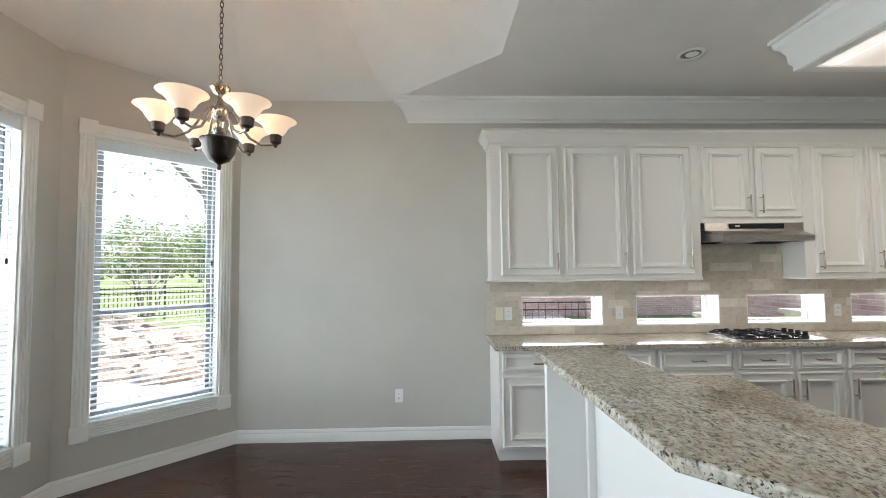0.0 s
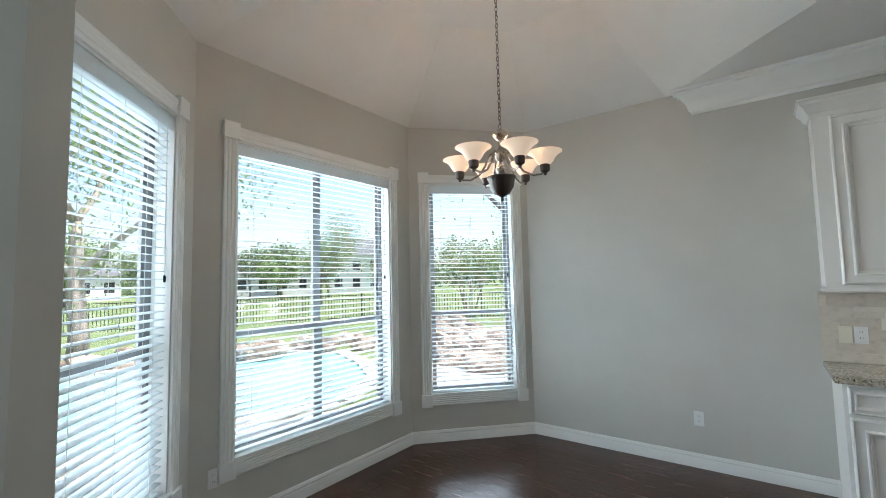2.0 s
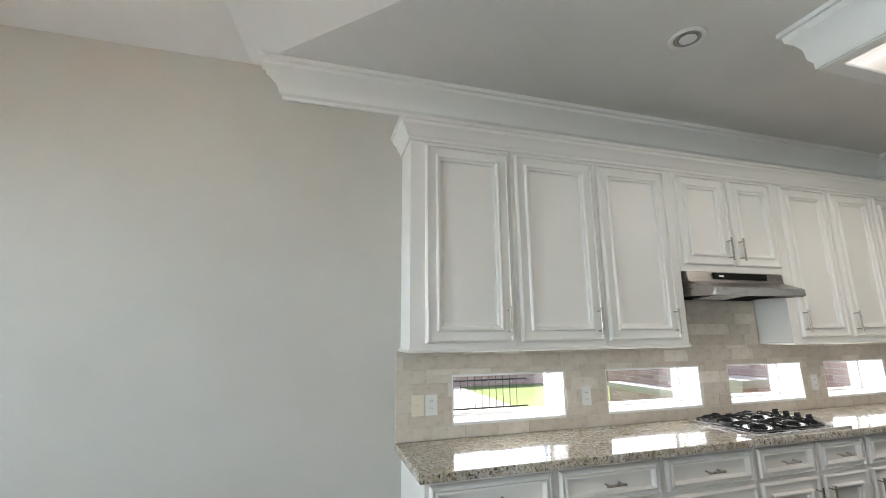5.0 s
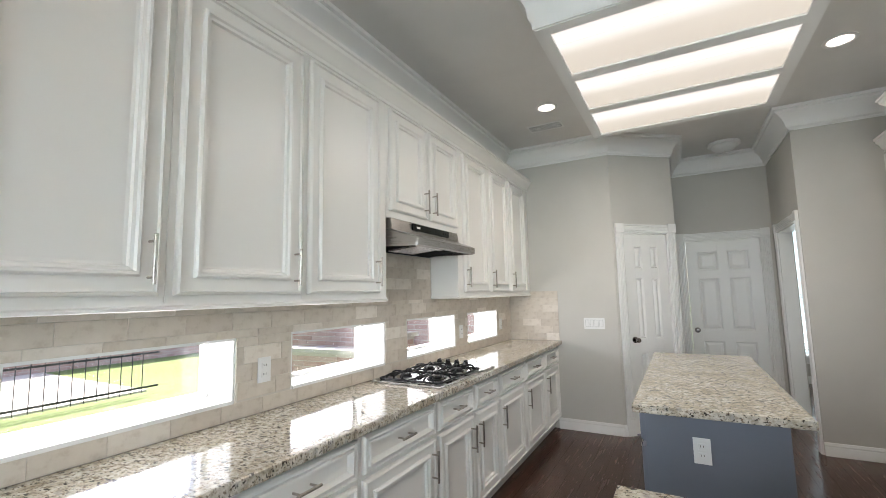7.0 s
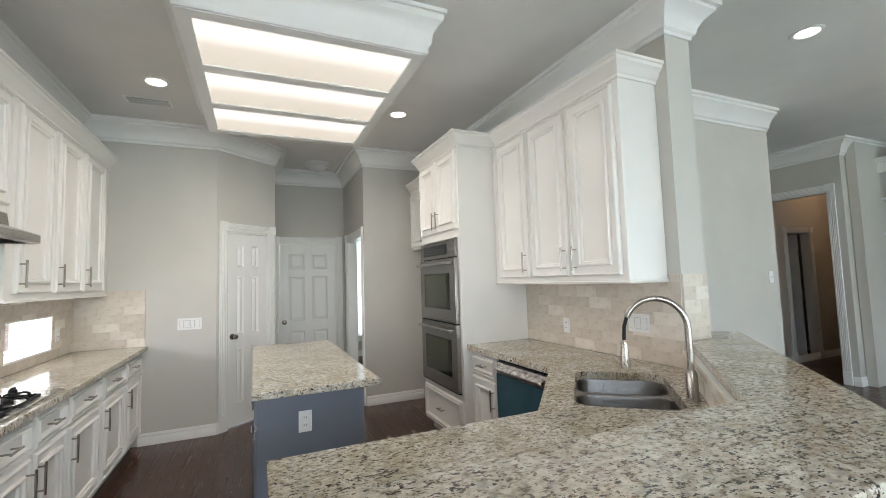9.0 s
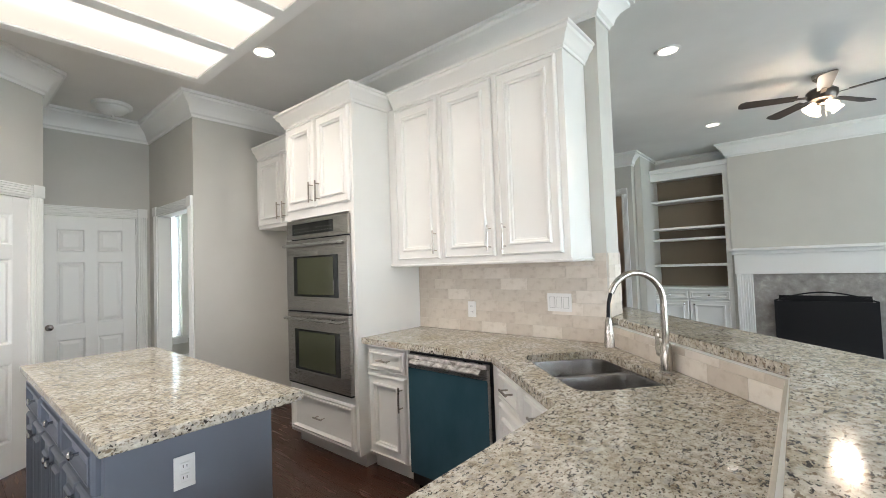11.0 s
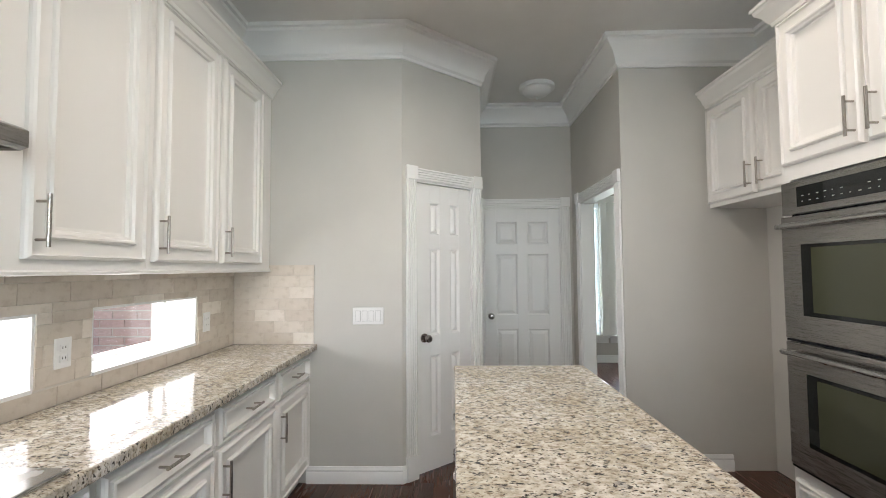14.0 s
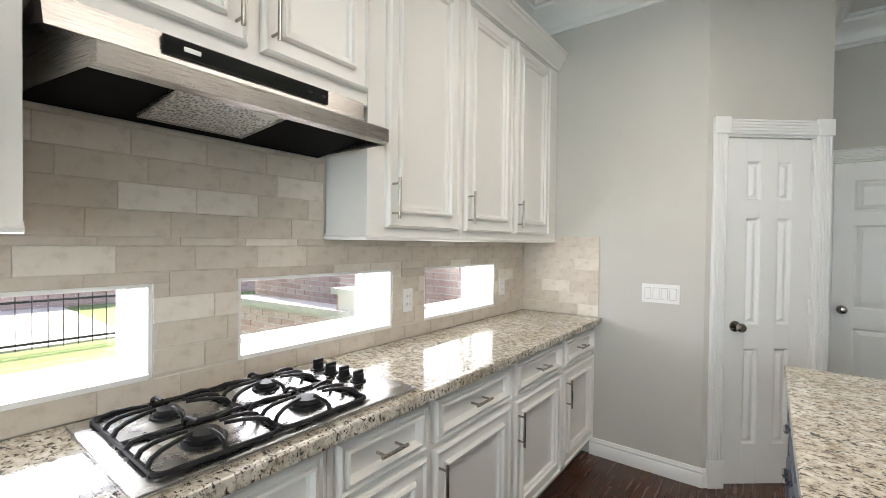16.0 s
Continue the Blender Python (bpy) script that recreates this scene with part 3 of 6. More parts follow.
# ---------------------------------------------------------------- bay windows with blinds
def bay_window(k):
    p, q, s0, s1, z0, z1 = WIN[k]
    m, _ = along(p, q)
    w = tagged(new("window_%d" % k), "tall window in a white reeded casing with grey metal sashes", "window", kind="structure")
    w.matrix_world = m
    X, Z, O = (1, 0, 0), (0, 0, 1), (0, -1, 0)
    cw = 0.09
    for s in (s0 - cw, s1):
        part("casing_side", bar_of(fluted(cw, 3), (s, -0.001, z0), X, O, Z, z1 - z0), TRIM, w)
        part("corner_block", boxm(s - 0.008, -0.032, z1, s + cw + 0.008, -0.001, z1 + cw + 0.02, 0.004), TRIM, w)
        part("corner_block", boxm(s - 0.008, -0.032, z0 - cw - 0.025, s + cw + 0.008, -0.001, z0, 0.004), TRIM, w)
    part("casing_head", bar_of(fluted(cw, 1), (s0 - 0.0, -0.001, z1), Z, O, X, s1 - s0), TRIM, w)
    part("casing_sill", bar_of(fluted(cw + 0.015, 5), (s0, -0.001, z0 - cw - 0.015), Z, O, X, s1 - s0), TRIM, w)
    part("sill", boxm(s0, -0.022, z0 - 0.012, s1, 0.13, z0 + 0.008, 0.003), TRIM, w)
    bm = bmesh.new()
    add_box(bm, s0 - 0.001, 0, z0, s0 + 0.012, 0.13, z1)
    add_box(bm, s1 - 0.012, 0, z0, s1 + 0.001, 0.13, z1)
    add_box(bm, s0, 0, z1 - 0.012, s1, 0.13, z1 + 0.001)
    part("reveal", bm, TRIM, w)
    a, b, y0, y1 = s0 + 0.012, s1 - 0.012, 0.105, 0.140
    ring = bmesh.new()
    add_box(ring, a, 0.10, z0 + 0.008, a + 0.014, 0.158, z1 - 0.012)
    add_box(ring, b - 0.014, 0.10, z0 + 0.008, b, 0.158, z1 - 0.012)
    add_box(ring, a + 0.022, 0.10, z0 + 0.008, b - 0.022, 0.158, z0 + 0.026)
    add_box(ring, a + 0.022, 0.10, z1 - 0.030, b - 0.022, 0.158, z1 - 0.012)
    part("outer_frame", ring, ALU, w, "grey metal window frame")
    a, b = a + 0.022, b - 0.022
    cols = [(a, (a + b) / 2), ((a + b) / 2, b)] if k == 2 else [(a, b)]
    zm = 1.205
    for x0, x1 in cols:
        for za, zb, dy in ((z0 + 0.008, zm + 0.018, 0.0), (zm - 0.018, z1 - 0.012, 0.018)):
            bm = bmesh.new()
            t = 0.036
            add_box(bm, x0, y0 + dy, za, x0 + t, y1 + dy - 0.018, zb)
            add_box(bm, x1 - t, y0 + dy, za, x1, y1 + dy - 0.018, zb)
            add_box(bm, x0 + t, y0 + dy, za, x1 - t, y1 + dy - 0.018, za + t)
            add_box(bm, x0 + t, y0 + dy, zb - t, x1 - t, y1 + dy - 0.018, zb)
            part("sash", bm, ALU, w, "grey metal sash")
            g = part("pane", boxm(x0 + t, y0 + dy + 0.006, za + t, x1 - t, y0 + dy + 0.010, zb - t), GLASS, w)
            g.visible_shadow = False
    # blind
    a, b = a - 0.022, b + 0.022
    bl = thing("window_blind", "lowered white slatted blind with open slats", "blind", m, "bay window blinds")
    part("headrail", boxm(a + 0.004, 0.012, z1 - 0.085, b - 0.004, 0.075, z1 - 0.014, 0.003), SLAT, bl)
    part("valance", boxm(a + 0.002, 0.003, z1 - 0.095, b - 0.002, 0.011, z1 - 0.016, 0.002), SLAT, bl)
    sl = bmesh.new()
    n = 4
    L = b - a - 0.016
    lo, hi = [], []
    for i in range(n + 1):
        u = -0.024 + 0.048 * i / n
        c = 0.003 * (1 - (u / 0.024) ** 2)
        for lst, dz in ((lo, -0.0013), (hi, 0.0013)):
            lst.append([sl.verts.new((x, u, c + dz)) for x in (0, L)])
    for i in range(n):
        sl.faces.new((hi[i][0], hi[i][1], hi[i + 1][1], hi[i + 1][0]))
        sl.faces.new((lo[i][0], lo[i + 1][0], lo[i + 1][1], lo[i][1]))
    for i in (0, n):
        sl.faces.new((lo[i][0], lo[i][1], hi[i][1], hi[i][0]))
    first = part("slat", sl, SLAT, bl)
    z = z1 - 0.115
    k2 = 0
    rr = random.Random(k)
    while z > z0 + 0.05:
        o = first if k2 == 0 else first.copy()
        if k2:
            scene.collection.objects.link(o)
        o.location = (a + 0.008, 0.045, z)
        o.rotation_euler = (radians(6 + rr.uniform(-2, 2)), 0, rr.uniform(-0.0012, 0.0012))
        z -= 0.0425
        k2 += 1
    part("bottom_rail", boxm(a + 0.008, 0.022, z0 + 0.010, b - 0.008, 0.070, z0 + 0.028, 0.003), SLAT, bl)
    nl = 4 if k == 2 else 3
    for i in range(nl):
        x = a + 0.12 + (b - a - 0.24) * i / (nl - 1)
        bm = bmesh.new()
        add_box(bm, x - 0.001, 0.021, z0 + 0.02, x + 0.001, 0.0225, z1 - 0.08)
        add_box(bm, x - 0.001, 0.0685, z0 + 0.02, x + 0.001, 0.07, z1 - 0.08)
        part("ladder_cord", bm, CORD, bl)
    wand = tube([(b - 0.06, 0.008, z1 - 0.10), (b - 0.055, 0.006, z1 - 0.9)], 0.003, 6)
    part("cord", wand, CORD, bl)
    part("tassel", lathe([(0, 0), (0.006, 0.002), (0.008, 0.03), (0.003, 0.04), (0, 0.04)], 8, Matrix.Translation((b - 0.055, 0.006, z1 - 0.94))), BLACK, bl, "small dark cord tassel")


for k in WIN:
    bay_window(k)

# slot windows over the counter
for i, (x0, x1) in enumerate(SMALLWIN):
    z0, z1 = 0.985, 1.262
    w = tagged(new("window_%d" % (7 + i)), "low slot window with deep white reveals over the counter", "window", kind="structure")
    bm = bmesh.new()
    add_box(bm, x0 - 0.001, YN - 0.004, z0, x0 + 0.010, YN + 0.20, z1)
    add_box(bm, x1 - 0.010, YN - 0.004, z0, x1 + 0.001, YN + 0.20, z1)
    add_box(bm, x0 + 0.010, YN - 0.004, z1 - 0.010, x1 - 0.010, YN + 0.20, z1 + 0.001)
    add_box(bm, x0 + 0.010, YN - 0.012, z0 - 0.001, x1 - 0.010, YN + 0.20, z0 + 0.014)
    part("reveal", bm, TRIM, w)
    bm = bmesh.new()
    for a, b in ((x0 + 0.010, x0 + 0.03), (x1 - 0.03, x1 - 0.010)):
        add_box(bm, a, YN + 0.17, z0 + 0.014, b, YN + 0.205, z1 - 0.010)
    for a, b in ((z0 + 0.014, z0 + 0.034), (z1 - 0.028, z1 - 0.010)):
        add_box(bm, x0 + 0.03, YN + 0.17, a, x1 - 0.03, YN + 0.205, b)
    part("window_frame", bm, TRIM, w)
    g = part("pane", boxm(x0 + 0.03, YN + 0.185, z0 + 0.034, x1 - 0.03, YN + 0.189, z1 - 0.028), GLASS, w)
    g.visible_shadow = False


# ---------------------------------------------------------------- cabinets
CABDOOR = [(0, 0), (0, 0.013), (0.004, 0.021), (0.011, 0.026), (0.014, 0.014), (0.020, 0.0135), (0.060, 0.0135), (0.061, 0.024), (0.067, 0.031), (0.075, 0.030), (0.080, 0.020), (0.090, 0.017), (0.093, 0.004), (0.104, 0.002)]
DRAWER = [(0, 0), (0, 0.013), (0.004, 0.021), (0.009, 0.026), (0.012, 0.014), (0.025, 0.0135), (0.026, 0.028), (0.034, 0.030), (0.039, 0.012), (0.044, 0.002)]


def pull(parent, x, z, vertical, length=0.15):
    """A slim bar pull with two posts, standing off the front at -y."""
    d = (0, 0, 1) if vertical else (1, 0, 0)
    bm = tube([(x - d[0] * length / 2, -0.052, z - d[2] * length / 2), (x + d[0] * length / 2, -0.052, z + d[2] * length / 2)], 0.006, 10)
    for s in (-1, 1):
        q = s * length * 0.36
        tube([(x + d[0] * q, -0.013, z + d[2] * q), (x + d[0] * q, -0.052, z + d[2] * q)], 0.0045, 8, bm)
    return smooth(part("handle", bm, NICKEL, parent, "brushed nickel bar handle"))


def knob(parent, x, z):
    bm = lathe([(0.006, 0), (0.006, 0.014), (0.015, 0.02), (0.016, 0.027), (0.010, 0.032), (0, 0.033)], 14, Matrix.Translation((x, -0.015, z)) @ Matrix.Rotation(radians(90), 4, "X"))
    return smooth(part("knob", bm, CHROME, parent, "small round chrome knob"))


def front(parent, name, x, z, w, h, material, pullspec=None, profile=None):
    """A door or drawer front; pullspec: (kind, x, z) in the cabinet's frame."""
    o = part(name, loft_panel(w, h, profile or (CABDOOR if h > 0.3 and w > 0.2 else DRAWER), m=Matrix.Translation((x, 0, z))), material, parent)
    if pullspec:
        kind, px, pz = pullspec
        if kind == "k":
            knob(o, px, pz)
        else:
            pull(o, px, pz, kind == "v", 0.16 if kind == "v" else 0.11)
    return o


def cabinet(name, label, m, w, depth, z0, z1, material=None, toe=0.0, group="kitchen cabinets"):
    c = thing(name, label, "cabinet", m @ Matrix.Translation((0, 0, z0)), group)
    part("body", boxm(0.0008, 0.0, toe, w - 0.0008, depth, z1 - z0, 0.0015, 1), material or WHITE, c)
    if toe:
        part("toe_kick", boxm(0.001, 0.06, 0, w - 0.001, depth - 0.01, toe), material or WHITE, c)
    return c


def base_unit(m, w, handle_right, depth=0.52, drawer=True, material=None, knobs=False, label="white raised-panel base cabinet with one drawer and one door"):
    mt = material or WHITE
    c = cabinet("base_cabinet", label, m, w, depth, 0, 0.873, mt, 0.10)
    g = 0.022
    if drawer:
        front(c, "drawer_front", g, 0.695, w - 2 * g, 0.155, mt, ("k" if knobs else "h", w / 2, 0.772))
    hx = (w - g - 0.03) if handle_right else (g + 0.03)
    top = 0.672 if drawer else 0.85
    front(c, "door", g, 0.125, w - 2 * g, top - 0.125, mt, ("k" if knobs else "v", hx, top - (0.06 if knobs else 0.13)))
    return c


# north run: base units
NB = [1.32, 1.955, 2.575, 3.205, 3.685, 4.105, 4.695, 5.285, 5.832]
for i, (a, b) in enumerate(zip(NB, NB[1:])):
    base_unit(pose(a, 4.765, 0), b - a, i < 4, YN - 4.765 - 0.001)
# uppers
UY = 5.035


def upper_unit(x0, x1, doors, z0, z1=2.60, y=UY, yw=YN, flip=False):
    """A wall cabinet from x0 to x1; doors are (left edge, right edge, handle side) in the room's x."""
    w = x1 - x0
    m = pose(x1, y, 0, 0, 0, 180) if flip else pose(x0, y, 0)
    c = cabinet("wall_cabinet", "white raised-panel wall cabinet with bar handles", m, w, abs(yw - y) - 0.001, z0, z1)
    for d0, d1, side in doors:
        a, b = (x1 - d1, x1 - d0) if flip else (d0 - x0, d1 - x0)
        hx = b - 0.034 if side == "R" else a + 0.034
        front(c, "door", a, 0.045, b - a, z1 - z0 - 0.075, WHITE, ("v", hx, 0.045 + 0.115))
    return c


upper_unit(1.31, 1.93, [(1.395, 1.905, "R")], 1.405)
upper_unit(1.93, 2.515, [(1.955, 2.495, "R")], 1.405)
upper_unit(2.515, 3.145, [(2.54, 3.068, "R")], 1.405)
upper_unit(3.145, 4.065, [(3.175, 3.60, "R"), (3.64, 4.05, "L")], 1.895)
upper_unit(4.065, 4.66, [(4.155, 4.635, "L")], 1.405)
upper_unit(4.66, 5.18, [(4.688, 5.158, "L")], 1.405)
upper_unit(5.18, 5.832, [(5.205, 5.672, "L")], 1.405)
CABCROWN = [(0, 0), (0.010, 0), (0.012, 0.018), (0.026, 0.030), (0.036, 0.058), (0.058, 0.080), (0.062, 0.098), (0.072, 0.102), (0.072, 0.118), (0, 0.118)]
RAIL = [(0, 0), (0.010, 0.003), (0.012, 0.012), (0.004, 0.018), (0.004, 0.026), (0, 0.026)]


def cab_crown(path, z, label="white crown moulding along the cabinet tops"):
    o = smooth(part("cabinet_crown", sweep(path, CABCROWN, z=z), WHITE), 30)
    tagged(o, label, "moulding")


def light_rail(path, z):
    o = smooth(part("light_rail", sweep(path, RAIL, z=z), WHITE), 30)
    tagged(o, "slim white moulding under the wall cabinets", "moulding")


cab_crown([(XE - 0.002, UY - 0.001), (1.309, UY - 0.001), (1.309, YN - 0.001)], 2.59)
light_rail([(3.145, UY - 0.001), (1.309, UY - 0.001), (1.309, YN - 0.001)], 1.40)
light_rail([(XE - 0.002, UY - 0.001), (4.064, UY - 0.001), (4.064, YN - 0.001)], 1.40)


def slab(name, label, bm, material=None):
    o = part(name, bm, material or GRANITE)
    return tagged(o, label, "countertop")


slab("countertop", "speckled cream granite worktop under the slot windows", prism([(1.283, 4.705), (XE - 0.001, 4.705), (XE - 0.001, YN - 0.001), (1.283, YN - 0.001)], 0.874, 0.914, 0.008))

# island
IX0, IX1, IY0, IY1 = 3.34, 5.19, 3.12, 3.785
isl = cabinet("kitchen_island", "slate grey kitchen island cabinet with drawers and doors", pose(5.10, 3.745, 0, 0, 0, 180), 1.62, 0.56, 0, 0.873, GREY, 0.10, "")
for i in range(3):
    a = 0.02 + i * 0.53
    front(isl, "drawer_front", a, 0.70, 0.50, 0.15, GREY, ("k", a + 0.25, 0.775))
    front(isl, "door", a, 0.125, 0.244, 0.55, GREY, ("k", a + 0.215, 0.61))
    front(isl, "door", a + 0.256, 0.125, 0.244, 0.55, GREY, ("k", a + 0.285, 0.61))
slab("island_top", "speckled cream granite island top with eased edges", prism([(IX0, IY0), (IX1, IY0), (IX1, IY1), (IX0, IY1)], 0.874, 0.914, 0.009))

# oven tower and fridge cabinet
TX0, TX1, TY = 4.15, 5.03, 2.20
tw = thing("oven_cabinet", "tall white oven cabinet with two doors and a drawer", "cabinet", pose(TX1, TY, 0, 0, 0, 180))
wt, dt = TX1 - TX0, TY - YS - 0.001
for a in (0.0, wt - 0.02):
    part("side_panel", boxm(a, 0, 0.10, a + 0.02, dt, 2.60, 0.001, 1), WHITE, tw)
for a, b in ((0.0202, 0.053), (wt - 0.053, wt - 0.0202)):
    part("stile", boxm(a, 0.0, 0.4952, b, 0.02, 1.8148), WHITE, tw)
part("drawer_box", boxm(0.0202, 0, 0.10, wt - 0.0202, dt, 0.495), WHITE, tw)
part("upper_box", boxm(0.0202, 0, 1.815, wt - 0.0202, dt, 2.5995), WHITE, tw)
part("back_panel", boxm(0.0202, dt - 0.02, 0.4952, wt - 0.0202, dt - 0.001, 1.8148), WHITE, tw)
part("toe_kick", boxm(0.02, 0.07, 0, wt - 0.02, dt - 0.01, 0.10), WHITE, tw)
front(tw, "drawer_front", 0.03, 0.13, wt - 0.06, 0.315, WHITE, ("h", wt / 2, 0.285), DRAWER)
front(tw, "door", 0.025, 1.885, wt / 2 - 0.035, 0.69, WHITE, ("v", wt / 2 - 0.045, 2.00))
front(tw, "door", wt / 2 + 0.010, 1.885, wt / 2 - 0.035, 0.69, WHITE, ("v", wt / 2 + 0.045, 2.00))
cab_crown([(TX0 - 0.001, 1.60), (TX0 - 0.001, TY + 0.001), (TX1 + 0.001, TY + 0.001), (TX1 + 0.001, 1.60)], 2.59)
FZ = 1.83
fc = cabinet("wall_cabinet", "white raised-panel cabinet over the empty fridge space", pose(XF - 0.002, 1.95, 0, 0, 0, 180), XF - TX1 - 0.004, 1.95 - YS - 0.001, FZ, 2.56)
for i, s in enumerate("RL"):
    wf = (XF - TX1 - 0.004) / 2
    front(fc, "door", i * wf + 0.015, 0.03, wf - 0.03, 0.67, WHITE, ("v", (wf - 0.05) if s == "R" else wf + 0.05, 0.15))
cab_crown([(TX1 + 0.002, 1.951), (XF - 0.003, 1.951)], 2.55)

# sink wall uppers
RX0 = 2.715
upper_unit(RX0, TX0 - 0.002, [(3.645, 4.06, "R"), (3.195, 3.605, "R"), (2.755, 3.155, "L")], 1.405, 2.60, 1.855, YS, True)
cab_crown([(RX0 - 0.001, YS + 0.001), (RX0 - 0.001, 1.856), (TX0 - 0.075, 1.856)], 2.59)
light_rail([(RX0 - 0.001, YS + 0.001), (RX0 - 0.001, 1.856), (TX0 - 0.003, 1.856)], 1.40)


# ---------------------------------------------------------------- sink corner
SC = Vector((2.517, 2.157))           # middle of the sink
SD = Vector((-0.748, 0.664))        # along the diagonal
SN = Vector((0.664, 0.748))         # from the bar towards the kitchen
LOWER = [(TX0 - 0.001, 2.165), (3.06, 2.165), (2.42, 2.72), (2.42, 3.735), (1.801, 3.735), (1.801, 2.42), (2.66, YS + 0.001), (TX0 - 0.001, YS + 0.001)]


def rounded(cx, cy, hx, hy, r, n=5):
    pts = []
    for sx, sy, a0 in ((1, 1, 0), (-1, 1, 90), (-1, -1, 180), (1, -1, 270)):
        for i in range(n + 1):
            a = radians(a0 + 90 * i / n)
            pts.append((cx + sx * (hx - r) + r * math.cos(a), cy + sy * (hy - r) + r * math.sin(a)))
    return pts


def sink_plan(pts):
    return [tuple(SC + SD * u + SN * v) for u, v in pts]


def pierced(outer, hole, z0, z1):
    bm = bmesh.new()
    loops = []
    for z in (z0, z1):
        edges = []
        lv = []
        for loop in (outer, hole):
            vs = [bm.verts.new((x, y, z)) for x, y in loop]
            edges += [bm.edges.new((vs[i], vs[(i + 1) % len(vs)])) for i in range(len(vs))]
            lv.append(vs)
        bmesh.ops.triangle_fill(bm, edges=edges, use_beauty=True)
        loops.append(lv)
    for a, b in zip(*loops):
        for i in range(len(a)):
            j = (i + 1) % len(a)
            bm.faces.new((a[i], a[j], b[j], b[i]))
    return bm


slab("sink_countertop", "speckled cream granite worktop with an undermount sink cutout", pierced(LOWER, sink_plan(rounded(0, 0, 0.335, 0.220, 0.08)), 0.874, 0.914))
BAR = [(1.36, 3.765), (1.36, 2.40), (2.72, 0.93), (2.95, 1.18), (2.95, 1.338), (2.625, 1.338), (2.625, 1.53), (1.785, 2.405), (1.785, 3.765)]
slab("breakfast_bar", "raised speckled cream granite breakfast bar", prism(BAR, 1.026, 1.066, 0.009))
pw = part("wall_pony", prism([(1.64, 3.70), (1.64, 2.40), (2.60, 1.39), (2.60, 1.60), (1.80, 2.425), (1.80, 3.70)], 0, 1.025), TRIM)
tagged(pw, "white painted half wall carrying the raised bar", "half wall", kind="structure")
ep = thing("bar_support", "white painted end panel under the bar overhang", "panel")
part("panel", boxm(1.40, 3.655, 0, 1.639, 3.70, 1.0255, 0.002), TRIM, ep)
part("edge_strip", boxm(1.60, 3.62, 0.0, 1.639, 3.654, 1.0255, 0.002), TRIM, ep)


def sink():
    s = thing("kitchen_sink", "double bowl stainless steel undermount sink", "sink", Matrix.Translation((SC.x, SC.y, 0.874)) @ Matrix.Rotation(math.atan2(SD.y, SD.x), 4, "Z"))
    for cu, hu in ((-0.180, 0.145), (0.165, 0.160)):
        bm = bmesh.new()
        rings = []
        for (dr, z) in ((0, 0.0), (0.004, -0.012), (0.012, -0.15), (0.03, -0.18), (0.06, -0.19)):
            rings.append([bm.verts.new((x, y, z)) for x, y in rounded(cu, 0, hu - dr, 0.212 - dr, max(0.02, 0.075 - dr))])
        for a, b in zip(rings, rings[1:]):
            for i in range(len(a)):
                j = (i + 1) % len(a)
                bm.faces.new((a[i], a[j], b[j], b[i]))
        bm.faces.new(rings[-1])
        o = smooth(part("bowl", bm, SINKSTEEL, s), 50)
        smooth(part("drain", lathe([(0.04, 0.0), (0.043, 0.003), (0.03, 0.004), (0.028, -0.004), (0, -0.004)], 18, Matrix.Translation((cu, 0, -0.1885))), CHROME, s, "round steel drain"))
    rim = pierced_rim()
    part("rim", rim, SINKSTEEL, s)
    return s


def pierced_rim():
    bm = bmesh.new()
    edges = []
    for loop in (rounded(0, 0, 0.355, 0.240, 0.08), rounded(-0.180, 0, 0.145, 0.212, 0.075), rounded(0.165, 0, 0.160, 0.212, 0.075)):
        vs = [bm.verts.new((x, y, -0.001)) for x, y in loop]
        edges += [bm.edges.new((vs[i], vs[(i + 1) % len(vs)])) for i in range(len(vs))]
    bmesh.ops.triangle_fill(bm, edges=edges, use_beauty=True)
    return bm


sink()
# cabinets below: drawer unit, dishwasher bay, diagonal sink front, peninsula front
base_unit(pose(TX0 - 0.004, 2.118, 0, 0, 0, 180), TX0 - 0.004 - 3.735, True, 0.55, label="white base cabinet with one drawer beside the dishwasher")
dg0, dg1 = Vector((3.06, 2.165)) - SN * 0.047 + SD * 0.01, Vector((2.42, 2.72)) - SN * 0.047 - SD * 0.03
mdg, ldg = along(tuple(dg0), tuple(dg1))
half = ldg / 2
for i in range(2):
    c = base_unit(mdg @ Matrix.Translation((i * half, 0, 0)), half, i == 0, 0.07, label="white base cabinet under the corner sink")
    c["group"] = "kitchen cabinets"
for i in range(2):
    base_unit(pose(2.373, 2.72 + i * 0.485, 0, 0, 0, 90), 0.48, i == 0, 0.53, label="white base cabinet of the peninsula")
ped = thing("peninsula_end_panel", "white painted end panel of the peninsula", "panel")
part("panel", boxm(1.802, 3.70, 0.0, 2.373, 3.715, 0.873, 0.001), WHITE, ped)

fp = thing("filler_panel", "white painted filler panel between dishwasher and corner cabinet", "panel")
part("panel", boxm(2.99, 2.07, 0.0, 3.078, 2.119, 0.873, 0.001), WHITE, fp)


